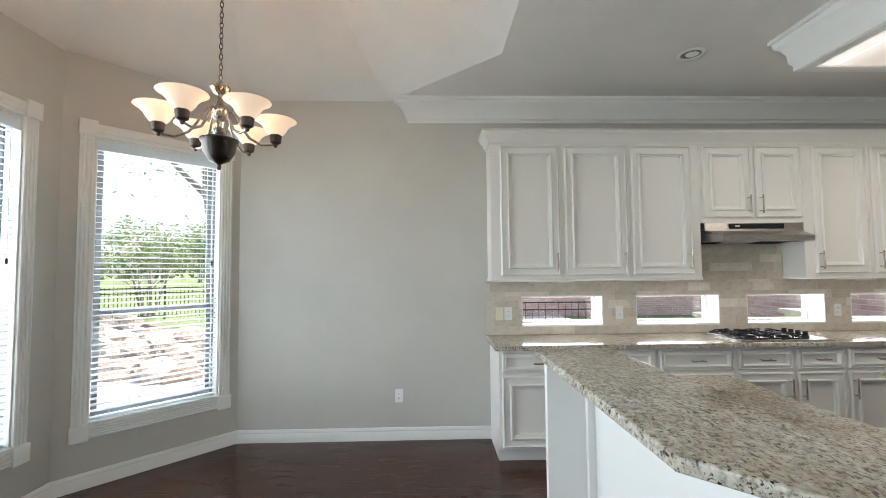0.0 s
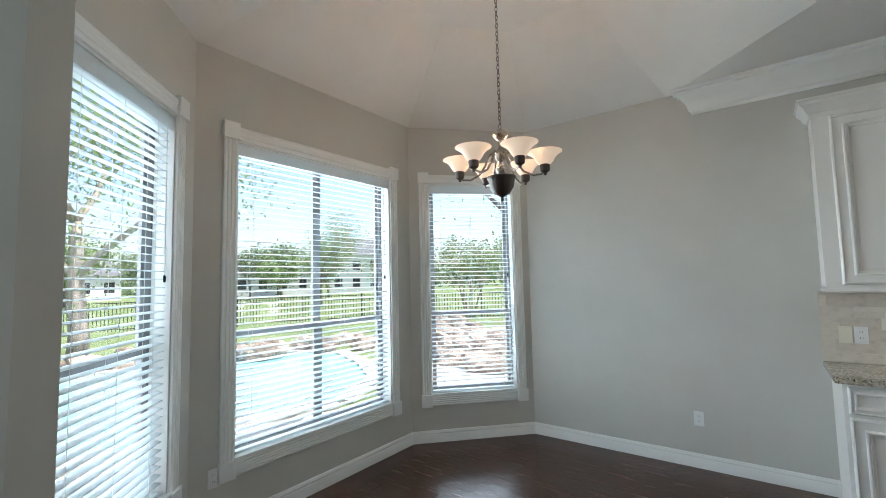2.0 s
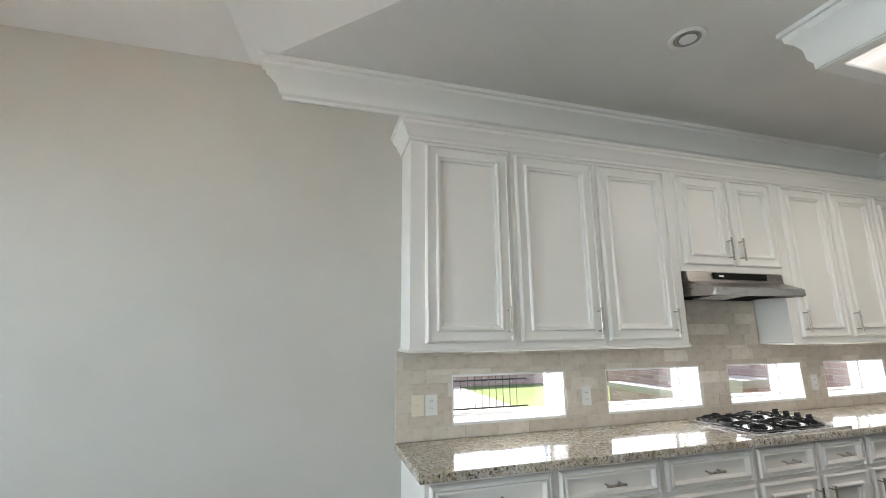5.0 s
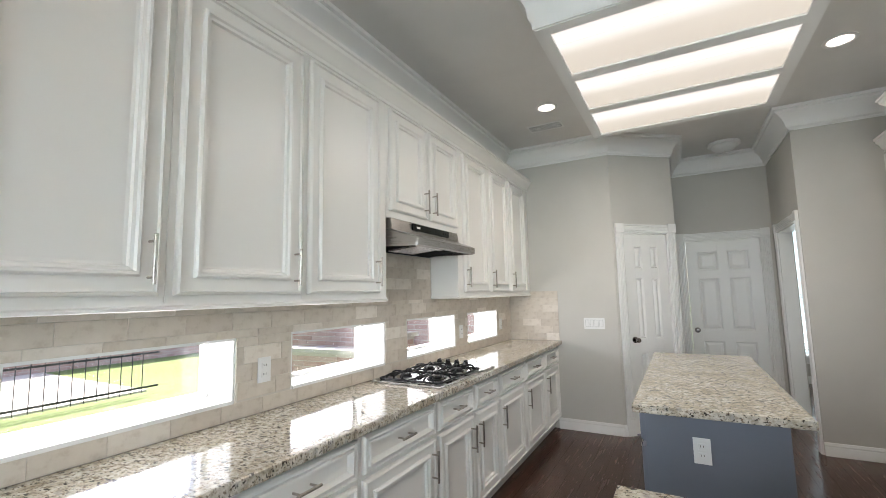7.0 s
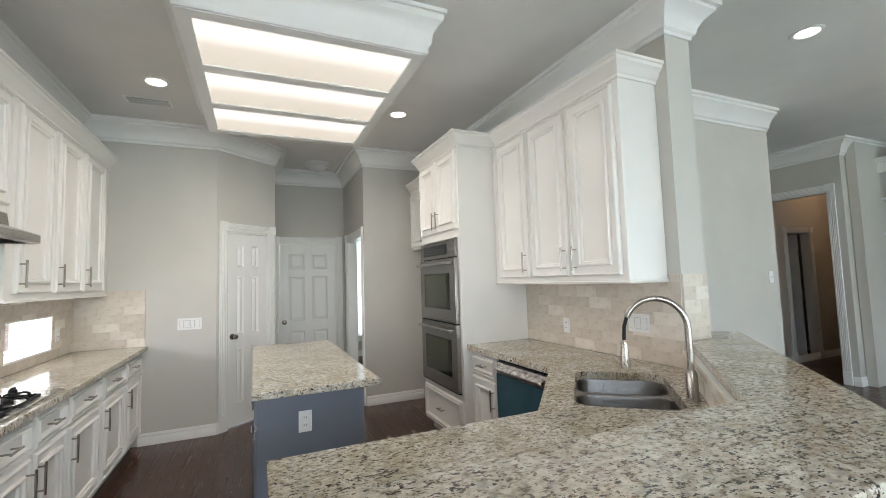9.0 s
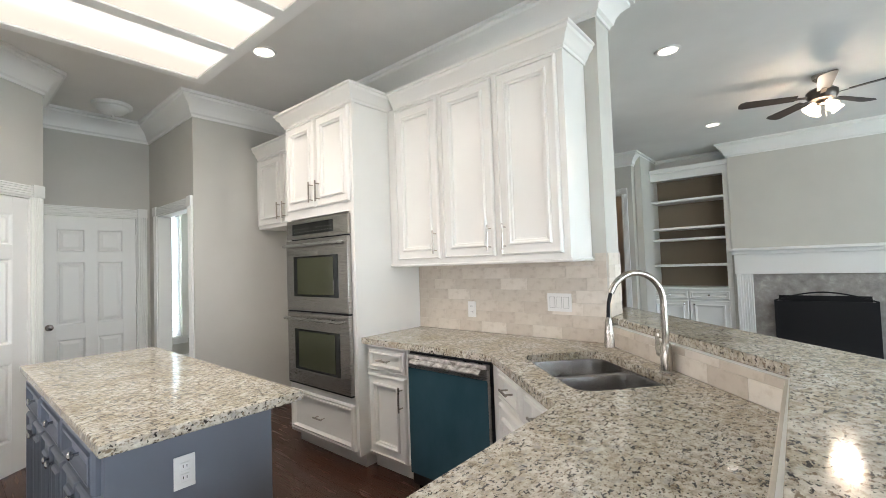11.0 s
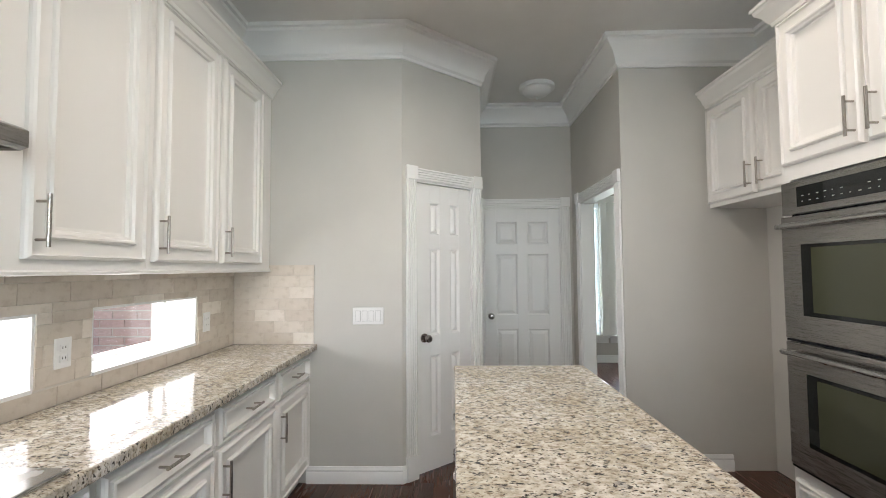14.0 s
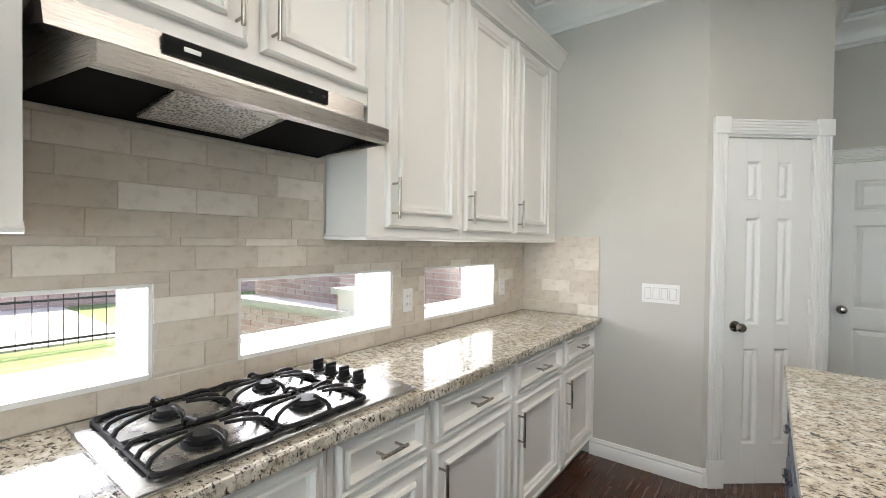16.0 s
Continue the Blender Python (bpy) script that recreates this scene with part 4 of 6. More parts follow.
# ---------------------------------------------------------------- appliances
def oven():
    o = thing("double_oven", "stainless steel double wall oven with black control panel", "oven", pose(4.995, TY, 0.50, 0, 0, 180))
    w, h = 0.81, 1.30
    part("casing", boxm(0.02, -0.004, 0, w - 0.02, 0.55, h, 0.002, 1), BLACK, o)
    part("control_panel", boxm(0.0, -0.032, 1.15, w, -0.0045, h, 0.004), STEEL, o)
    dp = part("display", boxm(0.09, -0.0355, 1.180, w - 0.17, -0.0322, 1.27, 0.0015, 1), BLACKGLASS, o, "black glass control display")
    for i in range(14):
        x = 0.12 + 0.038 * i
        for z in (1.20, 1.225):
            if 5 < i < 8 and z > 1.21:
                continue
            part("mark", boxm(x, -0.0366, z, x + (0.011 if (i * 7 + int(z * 100)) % 3 else 0.006), -0.0356, z + 0.0035), GAP_SHADE_MARKS, dp)
    for z0, z1 in ((0.585, 1.140), (0.015, 0.570)):
        d = part("door", boxm(0.0, -0.040, z0, w, -0.0045, z1, 0.006), STEEL, o)
        part("window_surround", boxm(0.11, -0.0425, z0 + 0.11, w - 0.11, -0.0402, z1 - 0.13, 0.001, 1), BLACKGLASS, d, "black glass surround")
        part("window_glass", boxm(0.165, -0.0445, z0 + 0.128, w - 0.165, -0.0428, z1 - 0.145, 0.0008, 1), OVENGLASS, d, "grey-green reflective glass")
        bm = tube([(0.03, -0.082, z1 - 0.045), (w - 0.03, -0.082, z1 - 0.045)], 0.013, 12)
        for x in (0.05, w - 0.05):
            tube([(x, -0.039, z1 - 0.045), (x, -0.082, z1 - 0.045)], 0.010, 10, bm)
        smooth(part("handle", bm, BRIGHTSTEEL, d, "steel bar handle"))
        part("lower_trim", boxm(0.0, -0.034, z0 - 0.012, w, -0.005, z0 - 0.003), BLACK, d)


OVENGLASS = mat("oven_window_glass", (0.055, 0.058, 0.034), 0.07)
oven()


def film_blue():
    m = mat("blue_protective_film", (0.022, 0.10, 0.135), 0.22)
    nt, b = nodes_of(m)
    v = coords(nt, (1, 1, 0.5))
    nt.links.new(ramp(nt, noise_tex(nt, v, 3.5, 4), [(0.3, (0.026, 0.066, 0.088)), (0.7, (0.042, 0.092, 0.118))]), b.inputs["Base Color"])
    bump(nt, b, noise_tex(nt, v, 9, 3), 0.15, 0.006)
    return m


def cloudy_film():
    m = mat("crinkled_clear_film", (0.55, 0.52, 0.48), 0.2)
    nt, b = nodes_of(m)
    f = noise_tex(nt, coords(nt, (1, 1, 1.5)), 26, 5)
    nt.links.new(ramp(nt, f, [(0.35, (0.22, 0.20, 0.18)), (0.65, (0.72, 0.69, 0.65))]), b.inputs["Base Color"])
    bump(nt, b, f, 0.6, 0.01)
    return m


FILM, CFILM = film_blue(), cloudy_film()


def dishwasher():
    d = thing("dishwasher", "steel dishwasher with blue protective film on its door", "dishwasher", pose(3.715, 2.128, 0, 0, 0, 180))
    w = 0.635
    part("tub", boxm(0.004, 0.0, 0.03, w - 0.004, 0.55, 0.868), BLACK, d)
    door = part("door", boxm(0.012, -0.026, 0.11, w - 0.012, -0.0005, 0.850, 0.006), STEEL, d)
    part("film", boxm(0.014, -0.0295, 0.112, w - 0.014, -0.0265, 0.765, 0.001, 1), FILM, door, "blue protective film")
    bm = bmesh.new()
    n = 22
    rings = []
    for i in range(n + 1):
        x = 0.05 + (w - 0.10) * i / n
        j = 0.004 * math.sin(i * 2.3) + 0.003 * math.sin(i * 5.1)
        rings.append([bm.verts.new((x, -0.030 - 0.030 * math.sin(math.pi * min(1, max(0, (k / 6)))) - j * 0.5, 0.785 + 0.038 * k / 6 + j * 0.6)) for k in range(7)])
    for a, b in zip(rings, rings[1:]):
        for k in range(6):
            bm.faces.new((a[k], b[k], b[k + 1], a[k + 1]))
    smooth(part("handle", bm, CFILM, door, "wrapped pocket handle with crinkled clear film"), 180)
    part("top_strip", boxm(0.02, -0.0285, 0.825, w - 0.02, -0.0265, 0.846), CFILM, door)
    part("toe_kick", boxm(0.01, 0.05, 0.0, w - 0.01, 0.06, 0.105), BLACK, d)


dishwasher()


def filter_mesh():
    m = mat("aluminium_mesh", (0.55, 0.54, 0.52), 0.35, 1.0)
    nt, b = nodes_of(m)
    vo = nt.nodes.new("ShaderNodeTexVoronoi")
    vo.inputs["Scale"].default_value = 140
    nt.links.new(coords(nt, (1, 0.5, 1)), vo.inputs["Vector"])
    nt.links.new(ramp(nt, vo.outputs["Distance"], [(0.1, (0.12, 0.12, 0.12)), (0.6, (0.75, 0.74, 0.72))]), b.inputs["Base Color"])
    bump(nt, b, vo.outputs["Distance"], 0.8, 0.006)
    return m


def hood():
    h = thing("range_hood", "stainless steel under-cabinet range hood with black underside", "range hood", pose(3.16, YN, 1.893))
    w = 0.868
    # side profile (y, z)
    prof = [(-0.002, 0.0), (-0.265, 0.0), (-0.277, -0.070), (-0.405, -0.116), (-0.420, -0.124), (-0.420, -0.166), (-0.395, -0.172), (-0.002, -0.160)]
    bm = bmesh.new()
    def taper(y):
        return max(0.0, -y - 0.25) / 0.17
    a = [bm.verts.new((0.060 * taper(y), y, z)) for y, z in prof]
    b = [bm.verts.new((w - 0.028 * taper(y), y, z)) for y, z in prof]
    n = len(prof)
    for i in range(n - 2):
        bm.faces.new((a[i], b[i], b[i + 1], a[i + 1]))
    bm.faces.new((a[-1], b[-1], b[0], a[0]))
    bm.faces.new(a[::-1])
    bm.faces.new(b)
    part("shell", bm, STEEL, h)
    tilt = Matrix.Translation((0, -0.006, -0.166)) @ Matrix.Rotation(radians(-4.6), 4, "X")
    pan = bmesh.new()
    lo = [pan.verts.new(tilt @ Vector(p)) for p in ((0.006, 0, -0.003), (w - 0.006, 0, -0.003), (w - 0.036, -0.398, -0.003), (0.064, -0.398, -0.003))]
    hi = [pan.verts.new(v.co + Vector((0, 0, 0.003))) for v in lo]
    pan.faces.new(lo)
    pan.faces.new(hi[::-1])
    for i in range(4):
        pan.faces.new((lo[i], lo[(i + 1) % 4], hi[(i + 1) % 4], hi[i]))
    part("underside", pan, UNDERSIDE, h, "black enamelled underside darkened for the shade there")
    part("control_strip", boxm(0.22, -0.2815, -0.052, 0.70, -0.2705, -0.008, 0.001, 1), BLACKGLASS, h, "black control strip")
    part("switch", boxm(0.265, -0.2845, -0.036, 0.305, -0.2816, -0.024, 0.002), PLASTIC, h)
    for x in (0.63, 0.655, 0.68):
        part("switch", boxm(x - 0.008, -0.2835, -0.036, x + 0.008, -0.2816, -0.026, 0.001), BLACK, h)
    fx0, fx1, fy0, fy1 = 0.235, 0.505, -0.385, -0.085
    part("filter", add_box(bmesh.new(), fx0, fy0, -0.011, fx1, fy1, -0.004, tilt), filter_mesh(), h, "woven aluminium grease filter")
    for x0, y0, x1, y1 in ((fx0 - 0.008, fy0 - 0.008, fx1 + 0.008, fy0), (fx0 - 0.008, fy1, fx1 + 0.008, fy1 + 0.008), (fx0 - 0.008, fy0, fx0, fy1), (fx1, fy0, fx1 + 0.008, fy1)):
        part("filter_frame", add_box(bmesh.new(), x0, y0, -0.014, x1, y1, -0.0035, tilt), BRIGHTSTEEL, h)
    lens = lathe([(0, -0.016), (0.022, -0.013), (0.036, -0.004), (0.036, 0.0), (0, 0.001)], 18, tilt @ Matrix.Translation((0.455, -0.335, -0.0115)))
    smooth(part("lamp_lens", lens, PLASTIC, h, "frosted lamp lens"))


hood()


def cooktop():
    c = thing("gas_cooktop", "stainless steel gas cooktop with black iron grates", "cooktop", pose(3.245, 4.742, 0.9142))
    w, d = 0.775, 0.49
    part("top", boxm(0, 0, 0, w, d, 0.012, 0.004), BRIGHTSTEEL, c)
    part("well", boxm(0.045, 0.035, 0.0121, 0.595, d - 0.03, 0.0135), BRIGHTSTEEL, c)
    for gx0, gx1 in ((0.045, 0.317), (0.323, 0.595)):
        bm = bmesh.new()
        y0, y1, z = 0.035, d - 0.03, 0.019
        cr = 0.022
        frame_pts = []
        for px, py, a0 in ((gx1, y1, 0), (gx0, y1, 90), (gx0, y0, 180), (gx1, y0, 270)):
            sx, sy = (-1 if px == gx1 else 1), (-1 if py == y1 else 1)
            for q in range(4):
                t = radians(a0 + 30 * q)
                frame_pts.append((px + sx * cr + cr * math.cos(t), py + sy * cr + cr * math.sin(t), z))
        tube(frame_pts, 0.0060, 6, bm, True)
        cx, ym = (gx0 + gx1) / 2, (y0 + y1) / 2
        tube([(gx0, ym, z), (gx1, ym, z)], 0.0055, 6, bm)

        def arm(p, q):
            """A finger that springs from the frame, bends and runs level towards the burner."""
            p, q = Vector((*p, z)), Vector((*q, 0.046))
            m1, m2 = p.lerp(q, 0.10), p.lerp(q, 0.32)
            tube([p, (m1.x, m1.y, z + 0.016), (m2.x, m2.y, 0.043), tuple(p.lerp(q, 0.65).xy) + (0.046,), q], [0.0065, 0.006, 0.0055, 0.005, 0.0045], 6, bm)

        for cy, ya, yb in (((y0 + ym) / 2, y0, ym), ((y1 + ym) / 2, ym, y1)):
            for sx in (-1, 1):
                ex = gx0 if sx < 0 else gx1
                for ey in (cy - 0.062, cy, cy + 0.062):
                    arm((ex, ey), (cx + sx * 0.036, cy + (ey - cy) * 0.35))
            arm((cx, ya), (cx, cy - 0.036))
            arm((cx, yb), (cx, cy + 0.036))
        for x in (gx0, gx1):
            for y in (y0 + cr, y1 - cr, ym):
                tube([(x, y, 0.0125), (x, y, z)], 0.007, 6, bm)
        smooth(part("grate", bm, BLACK, c, "black cast iron grate"))
        for cy, r in (((y0 + ym) / 2, 0.042), ((y1 + ym) / 2, 0.033)):
            smooth(part("burner", lathe([(r * 1.25, 0), (r * 1.2, 0.006), (r, 0.007), (r, 0.014), (r * 0.8, 0.022), (0, 0.023)], 20, Matrix.Translation((cx, cy, 0.013))), BLACK, c, "round black burner cap"))
    for i in range(4):
        y = 0.185 + 0.072 * i
        k = lathe([(0.027, 0), (0.027, 0.004), (0.020, 0.006), (0.018, 0.026), (0.016, 0.028), (0, 0.028)], 18, Matrix.Translation((0.69, y, 0.012)))
        add_box(k, 0.69 - 0.019, y - 0.005, 0.036, 0.69 + 0.019, y + 0.005, 0.050)
        smooth(part("knob", k, BLACK, c, "black control knob"))


cooktop()


def faucet():
    base = SC + SD * 0.169 - SN * 0.262
    f = thing("faucet", "brushed nickel pull-down kitchen faucet with a high arc", "faucet", Matrix.Translation((base.x, base.y, 0.914)) @ Matrix.Rotation(math.atan2(SN.y, SN.x), 4, "Z"))
    smooth(part("base", lathe([(0.030, 0), (0.030, 0.006), (0.024, 0.012), (0.0235, 0.11), (0.018, 0.125), (0, 0.126)], 20), NICKEL, f))
    pts = [(0, 0, 0.12), (0, 0, 0.30)]
    R0 = 0.125
    for i in range(1, 15):
        a = math.pi - math.radians(158) * i / 14
        pts.append((R0 + R0 * math.cos(a), 0, 0.30 + R0 * 1.05 * math.sin(a)))
    smooth(part("spout", tube(pts, 0.0135, 12), NICKEL, f))
    e = Vector(pts[-1])
    smooth(part("hose", tube([e, e + Vector((0.012, 0, -0.04)), e + Vector((0.016, 0, -0.10))], 0.008, 8), BLACK, f, "black pull-down hose"))
    tip = e + Vector((0.016, 0, -0.10))
    smooth(part("spray_head", lathe([(0.009, 0), (0.014, -0.015), (0.017, -0.05), (0.022, -0.11), (0.022, -0.125), (0, -0.126)], 16, Matrix.Translation(tip)), NICKEL, f, "brushed nickel spray head"))
    bm = tube([(0, 0.0, 0.075), (0, -0.045, 0.075)], 0.016, 12)
    tube([(0, -0.045, 0.075), (-0.005, -0.065, 0.10), (-0.012, -0.072, 0.155)], [0.014, 0.011, 0.008], 10, bm)
    smooth(part("lever", bm, NICKEL, f, "nickel side lever"))


faucet()


# ---------------------------------------------------------------- plates
def plate(m, gangs, kind, material=None, label=""):
    """A cover plate at m (x across, z up, room at -y)."""
    mt = material or PLASTIC
    w = 0.070 + 0.046 * (gangs - 1)
    name = "outlet" if kind == "o" else "light_switch"
    t = thing(name, label or ("white duplex outlet in a cover plate" if kind == "o" else "white rocker switches in a cover plate"), "outlet" if kind == "o" else "switch", m)
    part("cover_plate", boxm(-w / 2, -0.006, -0.057, w / 2, -0.0005, 0.057, 0.003), mt, t)
    for g in range(gangs):
        x = (g - (gangs - 1) / 2) * 0.046
        if kind == "o":
            for z in (-0.02, 0.02):
                s = part("socket", boxm(x - 0.016, -0.0085, z - 0.014, x + 0.016, -0.0061, z + 0.014, 0.003), mt, t)
                for dx in (-0.006, 0.006):
                    part("slot", boxm(x + dx - 0.0012, -0.0092, z - 0.003, x + dx + 0.0012, -0.0086, z + 0.006), DARKSLOT, s)
        elif kind == "t":
            part("toggle", boxm(x - 0.005, -0.018, -0.010, x + 0.005, -0.0061, 0.006, 0.002), mt, t)
        else:
            # grey plate stands in for the shade in the gap round the rocker
            part("gap", boxm(x - 0.0185, -0.0068, -0.0355, x + 0.0185, -0.0061, 0.0355), GAP_SHADE_MARKS, t)
            part("rocker", boxm(x - 0.016, -0.0095, -0.033, x + 0.016, -0.0061, 0.033, 0.002), mt, t)
    return t


for x, k, mt, lb in ((1.41, "t", ALMOND, "almond toggle switch in a cover plate"), (1.49, "o", None, ""), (2.51, "o", None, ""), (4.555, "o", None, ""), (5.50, "o", None, "")):
    plate(pose(x, YN - 0.009, 1.105), 1, k, mt, lb)
plate(pose(0.50, YN, 0.385), 1, "o")
plate(pose(-1.77, 2.545, 0.37, 0, 0, 90), 1, "o")
plate(pose(3.62, YS + 0.009, 1.075, 0, 0, 180), 1, "o")
plate(pose(2.935, YS + 0.009, 1.145, 0, 0, 180), 3, "s")
plate(pose(XE, 4.36, 1.10, 0, 0, -90), 4, "s")
plate(pose(3.4800, 3.515, 0.70, 0, 0, -90), 1, "o")
plate(pose(XA, -0.92, 1.38, 0, 0, -90), 1, "t", None, "white toggle switch on the living room wall")


# ---------------------------------------------------------------- ceiling lights
def light_box():
    l = thing("ceiling_light_box", "boxed fluorescent ceiling light with three lit diffusers", "ceiling light")
    x0, x1, y0, y1 = 3.26, 5.11, 2.82, 4.13
    LBC = [(0, -0.25), (0.012, -0.25), (0.014, -0.215), (0.030, -0.19), (0.036, -0.13), (0.060, -0.085), (0.085, -0.065), (0.090, -0.03), (0.105, -0.026), (0.105, -0.001), (0, -0.001)]
    smooth(part("crown", sweep([(x0, y0), (x0, y1), (x1, y1), (x1, y0)], LBC, closed=True, z=CH), TRIM, l, "white stepped moulding round the light"), 30)
    bm = bmesh.new()
    zb, zt = 2.815, CH - 0.001
    px = [(3.33, 3.84), (3.93, 4.44), (4.53, 5.04)]
    add_box(bm, x0, y0, zb, x1, y0 + 0.065, zb + 0.05)
    add_box(bm, x0, y1 - 0.065, zb, x1, y1, zb + 0.05)
    xs = [x0] + [v for p in px for v in p] + [x1]
    for a, b in zip(xs[::2], xs[1::2]):
        add_box(bm, a, y0 + 0.065, zb, b, y1 - 0.065, zb + 0.05)
    part("frame", bm, TRIM, l)
    for a, b in px:
        part("diffuser", boxm(a - 0.002, y0 + 0.063, zb + 0.012, b + 0.002, y1 - 0.063, zb + 0.018), LIGHTPANEL, l, "glowing warm white acrylic diffuser")
        part("tube_lamp", tube([((a + b) / 2 - 0.12, y0 + 0.09, zb + 0.0105), ((a + b) / 2 - 0.12, y1 - 0.09, zb + 0.0105)], 0.0012, 6), TUBE, l)


TUBE = glowing("lit_tube", (1.0, 0.95, 0.86), 0.6)
light_box()


def can_light(x, y, lit=True):
    c = thing("recessed_light", "round recessed ceiling light, " + ("lit" if lit else "switched off") + ", with white trim", "recessed light", pose(x, y, CH), "recessed ceiling lights")
    smooth(part("trim_ring", lathe([(0.070, -0.001), (0.095, -0.001), (0.095, -0.006), (0.078, -0.010), (0.070, -0.006), (0.070, -0.001)], 28), TRIM, c))
    if lit:
        smooth(part("lens", lathe([(0.0, -0.004), (0.069, -0.004), (0.069, -0.002), (0, -0.002)], 24), CANLIGHT, c, "glowing lamp face"))
    else:
        smooth(part("reflector", lathe([(0.069, -0.004), (0.05, -0.002), (0, -0.0015)], 24), STEEL, c, "dull reflector"))
        smooth(part("bulb", lathe([(0.045, -0.0045), (0.03, -0.012), (0, -0.014)], 18, Matrix.Translation((0.006, 0, 0))), PLASTIC, c))


for x, y, lit in ((2.71, 4.39, False), (4.79, 4.48, True), (4.80, 2.50, True), (2.50, 0.30, True), (2.55, -2.27, True), (0.9, 0.3, True)):
    can_light(x, y, lit)

v = thing("air_vent", "white louvred ceiling air vent", "vent", pose(5.22, 4.61, CH, 0, 0, 90))
part("frame", boxm(-0.17, -0.085, -0.008, 0.17, 0.085, -0.001, 0.003), TRIM, v)
part("backing", boxm(-0.15, -0.065, -0.010, 0.15, 0.065, -0.0082), DARKSLOT, v)
for i in range(9):
    y = -0.058 + i * 0.0145
    part("louvre", boxm(-0.15, y, -0.0122, 0.15, y + 0.004, -0.0101), TRIM, v)

hl = thing("hall_ceiling_light", "unlit round flush ceiling light with a frosted bowl", "ceiling light", pose(6.79, 3.01, CH))
smooth(part("base", lathe([(0, 0), (0.16, -0.001), (0.16, -0.03), (0.15, -0.036), (0, -0.036)], 28), TRIM, hl))
smooth(part("bowl", lathe([(0.13, -0.036), (0.125, -0.055), (0.09, -0.085), (0.04, -0.10), (0, -0.102)], 28), PLASTIC, hl, "frosted glass bowl"))
smooth(part("finial", lathe([(0.012, -0.101), (0.014, -0.112), (0.005, -0.125), (0, -0.126)], 12), TRIM, hl))


def chandelier():
    c = thing("chandelier", "bronze six-arm chandelier with glowing alabaster glass bells", "chandelier", pose(OC[0] + 0.03, OC[1] + 0.03, 1.99))
    smooth(part("bowl", lathe([(0, 0), (0.006, 0.0), (0.010, 0.012), (0.006, 0.022), (0.014, 0.030), (0.045, 0.045), (0.070, 0.085), (0.076, 0.125), (0.086, 0.138), (0.086, 0.146), (0.060, 0.156), (0.020, 0.162), (0, 0.162)], 28), BRONZE, c, "dark bronze turned bowl"))
    smooth(part("column", lathe([(0.020, 0.160), (0.030, 0.175), (0.034, 0.19), (0.020, 0.205), (0.016, 0.235), (0.030, 0.25), (0.036, 0.285), (0.024, 0.31), (0.012, 0.33), (0.012, 0.37), (0, 0.37)], 22), NICKEL, c, "turned nickel column"))
    smooth(part("cap", lathe([(0.010, 0.365), (0.030, 0.375), (0.046, 0.395), (0.046, 0.405), (0.026, 0.425), (0.008, 0.436), (0, 0.437)], 22), NICKEL, c, "nickel cap"))
    for k in range(6):
        a = radians(60 * k + 22)
        ca, sa = math.cos(a), math.sin(a)
        prof = [(0.03, 0.285), (0.055, 0.292), (0.075, 0.270), (0.095, 0.220), (0.13, 0.170), (0.185, 0.142), (0.238, 0.148)]
        arm = smooth(part("arm", tube([(r * ca, r * sa, z) for r, z in prof], 0.0065, 8), NICKEL, c, "curved nickel arm"))
        m = Matrix.Translation((0.250 * ca, 0.250 * sa, 0.150))
        smooth(part("cup", lathe([(0, -0.016), (0.008, -0.012), (0.010, 0), (0.026, 0.010), (0.030, 0.045), (0.024, 0.052), (0, 0.052)], 18, m), BRONZE, c, "dark bronze lamp cup"))
        smooth(part("shade", lathe([(0.026, 0.048), (0.038, 0.054), (0.050, 0.070), (0.060, 0.090), (0.082, 0.112), (0.101, 0.122), (0.099, 0.124), (0.079, 0.115), (0.056, 0.093), (0.045, 0.073), (0.034, 0.059), (0.022, 0.051)], 28, m), SHADEGLASS, c, "glowing alabaster glass bell"))
    z = 0.437
    i = 0
    while 1.99 + z < CH + 0.46:
        m = Matrix.Translation((0, 0, z + 0.014)) @ Matrix.Rotation(radians(90 * (i % 2)), 4, "Z")
        pts = [m @ Vector((0.008 * math.cos(t), 0, 0.017 * math.sin(t))) for t in [2 * math.pi * q / 10 for q in range(10)]]
        part("chain_link", tube(pts, 0.0022, 5, closed=True), BRONZE, c)
        z += 0.026
        i += 1
    smooth(part("canopy", lathe([(0, CH + 0.445 - 1.99), (0.05, CH + 0.45 - 1.99), (0.06, CH + 0.469 - 1.99), (0, CH + 0.469 - 1.99)], 20), BRONZE, c))
    for k in range(6):
        a = radians(60 * k + 22)
        point_lamp("chandelier_bulb", (OC[0] + 0.03 + 0.250 * math.cos(a), OC[1] + 0.03 + 0.250 * math.sin(a), 1.99 + 0.315), CHAND_W, (1.0, 0.72, 0.48), 0.03)


CHAND_W = 0.9
chandelier()


